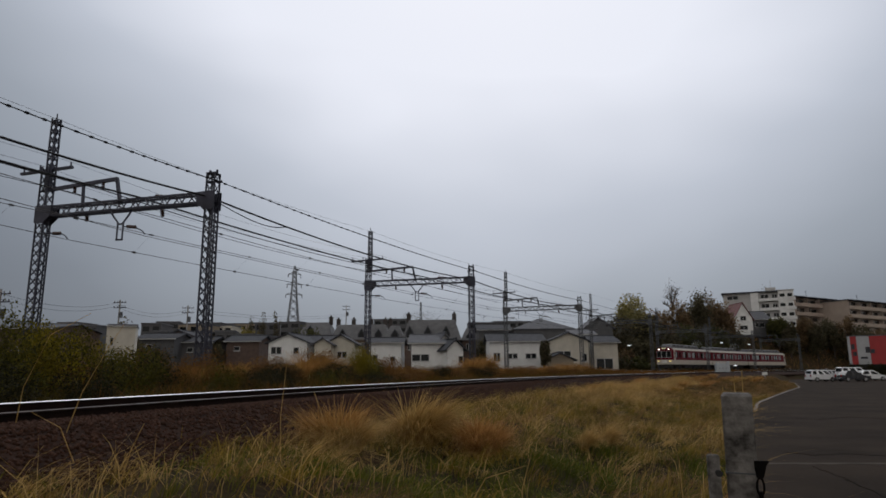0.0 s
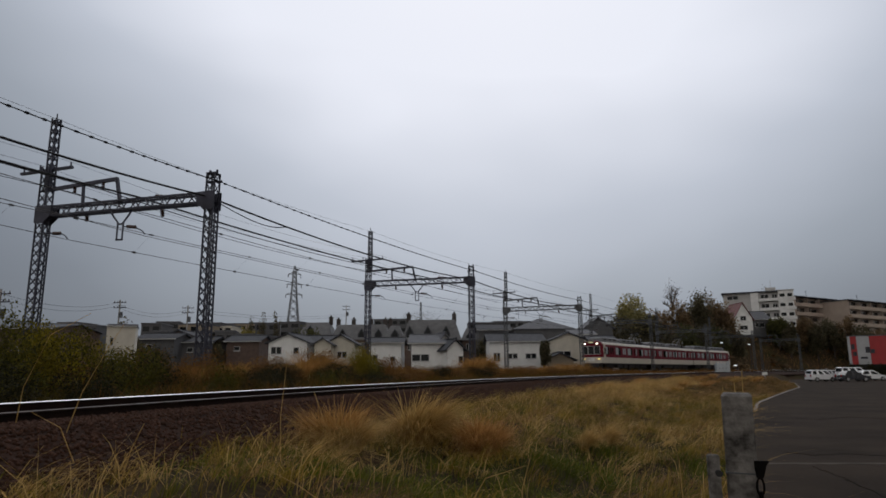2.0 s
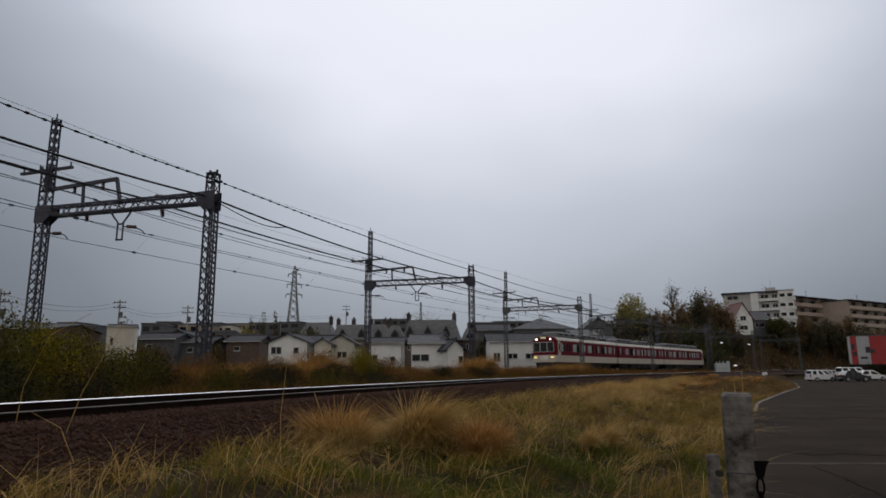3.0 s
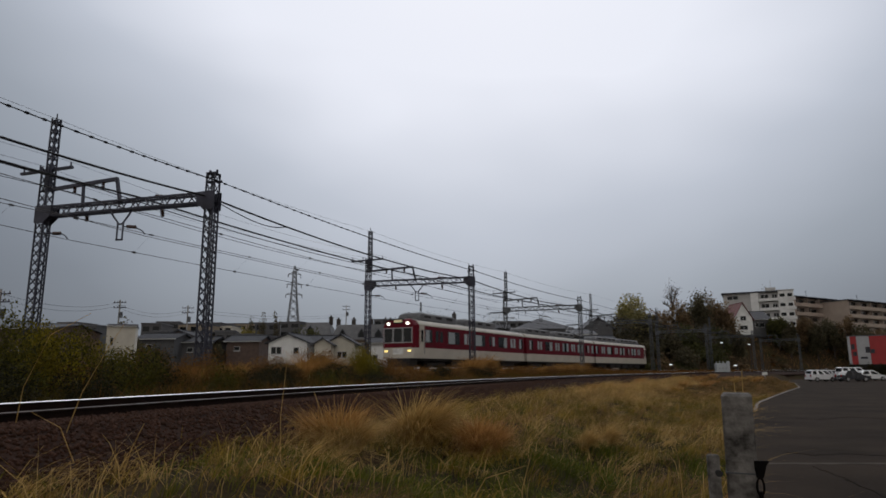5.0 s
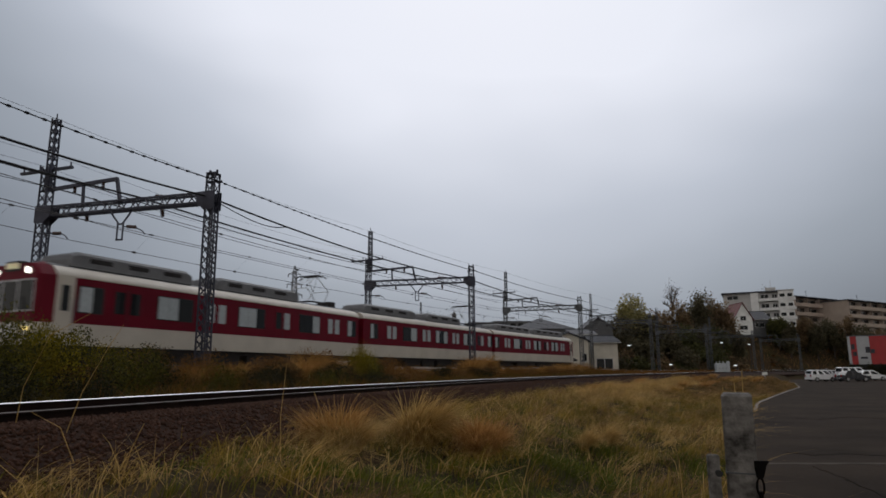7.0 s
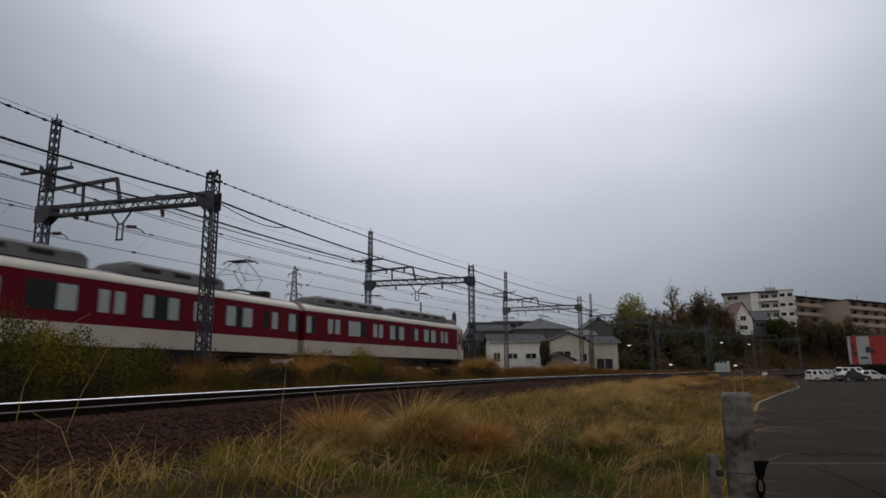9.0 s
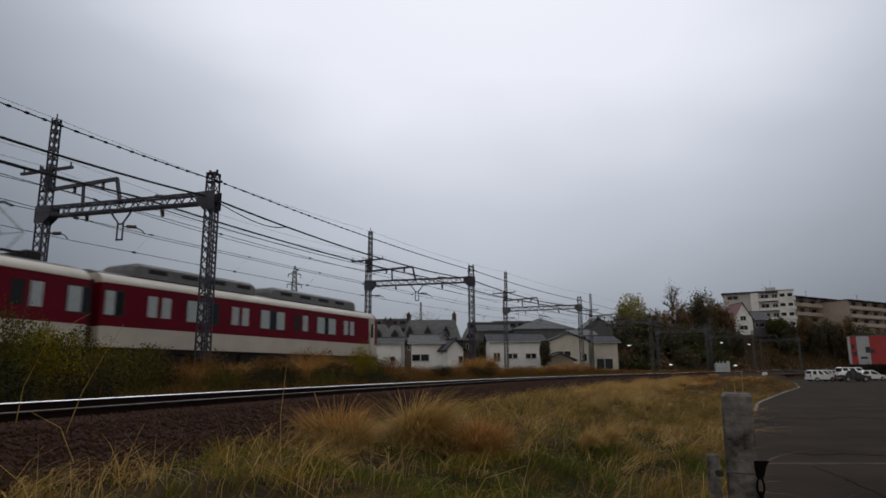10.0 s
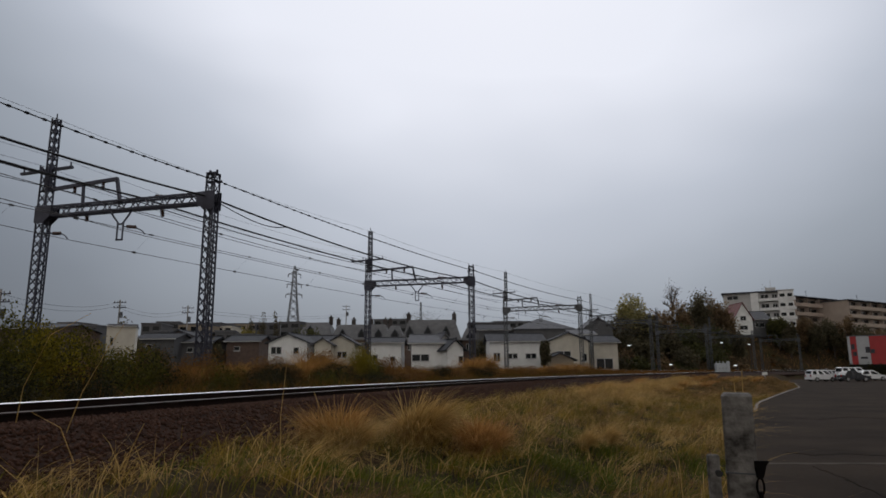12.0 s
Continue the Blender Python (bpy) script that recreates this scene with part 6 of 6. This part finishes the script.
def street_lamp(x, y, z, label):
    g0 = float(ground_z(np.array([x]), np.array([y]))[0])
    p = thing("street_lamp", pose(x, y, 0), label, "street lamp", "street lamps")
    part("pole", Geo().tube([(0.5, 0.3, g0 - 0.2), (0.5, 0.3, z + 0.3), (0.1, 0.05, z + 0.25)], 0.06, 6), STEEL_DARK, p)
    h = part("lamp_head", Geo().soft(-0.34, 0.34, -0.08, 0.14, z + 0.06, z + 0.2, 0.03), STEEL_POST, p)
    part("tube", Geo().tube([(-0.3, -0.1, z), (0.3, -0.1, z)], 0.085, 8), mat("lit_fluorescent_tube", (0.95, 0.97, 1.0), 0.4, emit=0.75, bump=0), h, "lit white tube")


for x, y, z in ((39.16, 138.00, 6.58), (63.91, 150.00, 7.52), (79.46, 170.00, 7.85), (56.80, 128.00, 2.23), (45.63, 132.00, 2.46)):
    street_lamp(x, y, z, "small street lamp with a lit white tube")


# ---------------------------------------------------------------- beside the track
cab = thing("equipment_cabinet", pose(41.95, 99, float(ground_z(np.array([41.95]), np.array([99.0]))[0])), "pale grey trackside equipment cabinet", "cabinet")
PALE = mat("pale_grey_paint", (0.42, 0.45, 0.47), 0.5, 0, 0.1, 2.0)
part("body", Geo().soft(-1.0, 0.9, -0.35, 0.35, 0, 1.45, 0.05), PALE, cab)
part("side_box", Geo().soft(0.5, 1.0, -0.45, -0.355, 0.3, 1.75, 0.03), PALE, cab)
for k in range(3):
    d = part("door", Geo().box(-0.95 + k * 0.5, -0.5 + k * 0.5, -0.375, -0.355, 0.12, 1.3), PALE, cab)
    part("handle", Geo().box(-0.6 + k * 0.5, -0.56 + k * 0.5, -0.4, -0.376, 0.6, 0.8), STEEL_DARK, d)
for k in range(4):
    part("vent_pipe", Geo().tube([(-0.8 + k * 0.5, 0, 1.4), (-0.8 + k * 0.5, 0, 1.75)], 0.06, 6), PALE, cab)
sg = thing("track_marker", pose(42.89, 88, float(ground_z(np.array([42.89]), np.array([88.0]))[0])), "small white marker post beside the track", "marker")
part("post", Geo().tube([(0, 0, -0.1), (0, 0, 0.75)], 0.05, 6), PALE, sg)
part("plate", Geo().soft(-0.35, 0.35, -0.06, -0.02, 0.5, 0.85, 0.01), mat("white_panel", (0.72, 0.72, 0.7), 0.5), sg)


# ---------------------------------------------------------------- car park: building, vehicles, fence post
rb = thing("shop_building", pose(69.3, 112, -0.36, 0, 0, -33), "low shop with red and white cladding", "building")
W1, A1, A2, A3 = 12.0, 0.4, 1.3, 3.15
PANEL_GREY = mat("dull_white_cladding", (0.4, 0.41, 0.43), 0.6, 0, 0.15, 0.6, 0.05)
part("wall", Geo().box(0, W1, 0.1, 14, 0.0, 7.2), WALL_GREY, rb)
for a, b, m in ((0.0, A1, PANEL_GREY), (A1 + 0.02, A2, RED_PAINT), (A2 + 0.02, A3, PANEL_GREY), (A3 + 0.02, W1, RED_PAINT)):
    part("cladding_panel", Geo().box(a, b, 0, 0.096, 2.5, 7.2), m, rb)
part("roof_edge", Geo().box(-0.1, W1 + 0.1, -0.06, 14.1, 7.2, 7.36), ROOF_LIGHT, rb)
for a, z, w, h in ((2.5, 4.4, 0.65, 1.0), (3.2, 4.3, 0.6, 0.7), (1.7, 3.4, 1.0, 0.35), (0.5, 5.0, 0.5, 0.9), (0.62, 3.9, 0.6, 0.7)):
    part("sign_patch", Geo().box(a, a + w, -0.05, -0.004, z, z + h), mat("dark_sign_patch", (0.03, 0.03, 0.04), 0.6), rb, "dark unreadable sign patch")
part("shop_front", Geo().box(0.2, W1, 0.02, 0.098, 0.05, 2.45), GLASS_DARK, rb)
for i in range(9):
    bush(68.2 + i * 1.25, 110.2 - i * 0.82, 1.1, 2.3, SCRUB_DARK, "dark clipped hedge in front of the shop", i, 2600, 0.075)

CAR_WHITE = mat("white_car_paint", (0.75, 0.76, 0.78), 0.25, 0, 0.05, 1.0, 0.0)
CAR_DARK = mat("dark_blue_car_paint", (0.012, 0.014, 0.02), 0.25, 0, 0.1, 1.0, 0.0)
CAR_SILVER = mat("silver_car_paint", (0.5, 0.51, 0.53), 0.3, 0.4, 0.05, 1.0, 0.0)
TAIL = mat("red_tail_lamp_glass", (0.3, 0.02, 0.02), 0.2, bump=0)


def car(x, y, yaw, paint, label, length, height, van, z=None):
    """A parked car; its nose points along +x before it is turned."""
    z = float(lot_z(y)) + 0.035 if z is None else z
    c = thing("car", pose(x, y, z, 0, 0, yaw), label, "car", "parked cars")
    l, w = length / 2, 0.84
    belt = height * 0.58
    low = [(-l, 0.3), (l, 0.3), (l, 0.55), (l - 0.08, belt * 0.82), (l - 0.9 if not van else l - 0.5, belt), (-l + 0.05, belt), (-l, belt * 0.7)]
    g = Geo().rings([[(a, -w + 0.05, z) for a, z in low], [(a, -w, z) for a, z in low], [(a, w, z) for a, z in low], [(a, w - 0.05, z) for a, z in low]])
    part("body", g, paint, c)
    f, r = (l - 0.75, -l + 0.06) if van else (l - 1.0, -l + 0.35)
    ft, rt = (l - 1.45, -l + 0.25) if van else (l - 1.9, -l + 0.95)
    ring = lambda a, b, ww, z: [(a, -ww, z), (b, -ww, z), (b, ww, z), (a, ww, z)]
    part("cabin", Geo().rings([ring(r, f, w - 0.03, belt), ring(rt, ft, w - 0.2, height - 0.06), ring(rt + 0.1, ft - 0.1, w - 0.26, height)]), paint, c)
    hz = height - 0.06

    def slant(t, z):
        return w - 0.03 - 0.17 * (z - belt) / (hz - belt) + t
    for sy in (-1, 1):
        n = 3 if van else 2
        z0, z1 = belt + 0.05, hz - 0.08
        for k in range(n):
            u0, u1 = k / n + 0.03, (k + 1) / n - 0.03
            xa, xb = r + (f - r) * u0 + 0.12, r + (f - r) * u1 - 0.12
            ta, tb = rt + (ft - rt) * u0 + 0.05, rt + (ft - rt) * u1 - 0.05
            part("side_window", Geo().quadbox([(xa, sy * slant(-0.02, z0), z0), (xb, sy * slant(-0.02, z0), z0), (xb, sy * slant(0.008, z0), z0), (xa, sy * slant(0.008, z0), z0), (ta, sy * slant(-0.02, z1), z1), (tb, sy * slant(-0.02, z1), z1), (tb, sy * slant(0.008, z1), z1), (ta, sy * slant(0.008, z1), z1)]), GLASS_DARK, c)
    for xe, xt, d, nm in ((f, ft, 1, "windscreen"), (r, rt, -1, "rear_window")):
        e = 0.012 * d
        part(nm, Geo().quadbox([(xe - 0.03 * d + e, -0.68, belt + 0.04), (xe - 0.03 * d + e, 0.68, belt + 0.04), (xe - 0.06 * d, 0.68, belt + 0.04), (xe - 0.06 * d, -0.68, belt + 0.04), (xt + 0.03 * d + e, -0.58, hz - 0.06), (xt + 0.03 * d + e, 0.58, hz - 0.06), (xt, 0.58, hz - 0.06), (xt, -0.58, hz - 0.06)]), GLASS_DARK, c)
    for xx in (-l + 0.78, l - 0.82):
        for sy in (-1, 1):
            wh = part("wheel", Geo().tube([(xx, sy * (w - 0.16), 0.3), (xx, sy * (w + 0.02), 0.3)], 0.3, 16), RUBBER, c, "black tyre")
            part("rim", Geo().tube([(xx, sy * (w + 0.021), 0.3), (xx, sy * (w + 0.035), 0.3)], 0.19, 10), SEAL, wh)
    for sy in (-0.6, 0.6):
        part("headlamp", Geo().soft(l - 0.06, l + 0.02, sy - 0.18, sy + 0.18, 0.6, 0.76, 0.02), LAMP_OFF, c)
        part("tail_lamp", Geo().soft(-l - 0.02, -l + 0.05, sy - 0.12, sy + 0.12, 0.65, 0.95, 0.02), TAIL, c)
    part("bumper", Geo().soft(l - 0.1, l + 0.06, -w + 0.05, w - 0.05, 0.3, 0.5, 0.03), paint, c)
    part("bumper", Geo().soft(-l - 0.06, -l + 0.1, -w + 0.05, w - 0.05, 0.3, 0.5, 0.03), paint, c)
    return c


car(52.7, 92, 2, CAR_WHITE, "white parked estate car", 3.75, 1.6, True)
car(55.85, 90, 4, CAR_DARK, "dark blue parked car", 4.1, 1.45, False)
car(58.88, 100, 8, CAR_SILVER, "silver parked car behind the others", 4.2, 1.55, False)
car(60.28, 97, 6, CAR_WHITE, "white parked van behind the dark car", 4.7, 1.95, True)
car(62.05, 96, 4, CAR_WHITE, "white parked saloon car", 4.4, 1.5, False)

car(-25.19, 80, 5, CAR_WHITE, "white car parked in the street", 4.3, 1.5, False, float(ground_z(np.array([-25.19]), np.array([80.0]))[0]))
car(-28.65, 82, 5, CAR_SILVER, "silver car parked in the street", 4.3, 1.5, False, float(ground_z(np.array([-28.65]), np.array([82.0]))[0]))

# painted line and cracks on the asphalt
solo("painted_line", Geo().rings([[(4.4, 9.6, 0.034), (4.4, 9.75, 0.034), (4.4, 9.75, 0.03), (4.4, 9.6, 0.03)], [(14.0, 9.0, 0.034), (14.0, 9.15, 0.034), (14.0, 9.15, 0.03), (14.0, 9.0, 0.03)]]), mat("very_worn_line", (0.07, 0.058, 0.048), 0.95, 0, 0.5, 2.5, 0.3, 40, spec=0.1), "worn pale line painted on the asphalt", "line", kind="structure")

CRACK = mat("dark_crack_filler", (0.012, 0.009, 0.007), 0.95, 0, 0.3, spec=0.05)


def crack(way, w):
    """A wandering crack in the asphalt, a thin raised seam of filler."""
    r = random.Random(len(way))
    pts = []
    for (ax, ay), (bx, by) in zip(way, way[1:]):
        pts += [(ax + (bx - ax) * i / 6 + r.uniform(-0.03, 0.03), ay + (by - ay) * i / 6 + r.uniform(-0.05, 0.05)) for i in range(6)]
    rings = [[(x, y - w, 0.026), (x, y - w, 0.034), (x, y + w, 0.034), (x, y + w, 0.026)] for x, y in pts]
    solo("asphalt_crack", Geo().rings(rings), CRACK, "dark filled crack across the asphalt", "crack", kind="structure")


crack([(5.09, 9.32), (4.97, 8.71), (4.91, 8.27), (4.76, 7.72), (4.57, 7.0)], 0.02)
crack([(5.57, 10.96), (5.76, 10.51), (6.4, 10.68), (6.86, 10.31)], 0.03)
crack([(9.75, 18.44), (9.99, 17.76), (11.33, 18.72), (11.95, 17.76)], 0.05)

POST = mat("mottled_old_concrete", (0.05, 0.044, 0.039), 0.95, 0, 0.8, 12.0, 0.3, 50, (0.15, 0.14, 0.13), spec=0.1)
fp = thing("fence_post", pose(1.04, 2.4, 0, 0, 0, -24) @ pose(0, 0, 0, 1.5, 0.8, 0), "weathered mottled concrete fence post", "fence post")
part("post", Geo().soft(-0.05, 0.05, -0.05, 0.05, -0.2, 1.27, 0.009), POST, fp)
part("wire_band", Geo().soft(-0.052, 0.052, -0.052, 0.052, 1.0, 1.005, 0.001), STEEL_POST, fp, "thin wire tied round the post")
st = thing("steel_stake", pose(0.94, 2.36, 0, 0, 0, -5), "short grey steel stake beside the post", "stake")
part("stake", Geo().soft(-0.02, 0.02, -0.012, 0.012, -0.2, 1.06, 0.004), POST, st)
part("bolt", Geo().tube([(0.01, -0.03, 1.0), (0.01, -0.005, 1.0)], 0.012, 6), RUBBER, st)
ch = thing("chain_hook", pose(1.07, 2.3, 0), "black hook with a hanging chain on the post", "chain hook")
BLACK = mat("matt_black_iron", (0.006, 0.005, 0.005), 0.95, 0, 0.2, spec=0.05)
part("hook", Geo().rings([[(-0.008, -0.008, 0.99), (0.01, -0.008, 0.99), (0.01, 0.008, 0.99), (-0.008, 0.008, 0.99)], [(-0.012, -0.01, 1.02), (0.022, -0.01, 1.03), (0.022, 0.01, 1.03), (-0.012, 0.01, 1.02)], [(-0.012, -0.01, 1.045), (0.034, -0.01, 1.045), (0.034, 0.01, 1.045), (-0.012, 0.01, 1.045)]]), BLACK, ch)
for k in range(8):
    z = 0.96 - k * 0.045
    pts = [(0.014 * math.cos(a) * (1 if k % 2 == 0 else 0.2), 0.014 * math.cos(a) * (0.2 if k % 2 == 0 else 1), z + 0.03 * math.sin(a)) for a in [i * math.pi / 5 for i in range(11)]]
    part("chain_link", Geo().tube(pts, 0.004, 5), BLACK, ch)


# long dry stalks standing out of the grass
def stalk(x, y, pts, r=0.006):
    z = float(ground_z(np.array([x]), np.array([y]))[0]) - 0.03
    s = thing("dry_stalk", pose(x, y, z), "bent pale dry grass stalk", "stalk", "dry stalks")
    part("stem", Geo().tube(pts, r, 5, [r * (1 - 0.6 * i / (len(pts) - 1)) for i in range(len(pts))]), GRASS_STRAW, s)


for x, y, pts in ((-4.1, 7.2, [(0, 0, 0), (0.15, 0, 0.5), (0.35, 0.1, 1.0), (0.5, 0.1, 1.25)]), (-4.9, 7.6, [(0, 0, 0), (0.05, 0, 0.5), (0.3, 0, 1.1), (0.75, 0, 1.35)]), (-1.9, 7.8, [(0, 0, 0), (-0.02, 0, 0.5), (0.03, 0, 1.1)]),
                  (-1.25, 6.6, [(0, 0, 0), (0.06, 0, 0.3), (0.08, 0, 0.6), (-0.05, 0, 0.95)]), (-0.9, 5.6, [(0, 0, 0.1), (-0.3, 0, 0.3), (-0.7, 0, 0.5)]), (0.1, 5.8, [(0, 0, 0), (0.25, 0, 0.4), (0.6, 0, 0.5)]),
                  (-2.9, 6.0, [(0, 0, 0), (0.1, 0, 0.4), (0.2, 0, 0.62)]), (1.75, 5.0, [(0, 0, 0), (0, 0, 0.5), (-0.01, 0, 0.86)]), (-0.6, 6.4, [(0, 0, 0), (0.2, 0, 0.5), (0.5, 0, 0.85)]), (-3.6, 6.6, [(0, 0, 0), (-0.2, 0, 0.4), (-0.5, 0, 0.55)]), (0.7, 6.3, [(0, 0, 0), (0.02, 0, 0.35), (0.1, 0, 0.62)]), (1.385, 3.15, [(0, 0, 0), (0.01, 0, 0.7), (0.0, 0, 1.34)]), (1.42, 3.2, [(0, 0, 0), (0.0, 0, 0.7), (0.03, 0, 1.38)]), (1.40, 3.25, [(0, 0, 0), (0.01, 0, 0.7), (-0.03, 0, 1.3)])):
    stalk(x, y, pts)


motions()
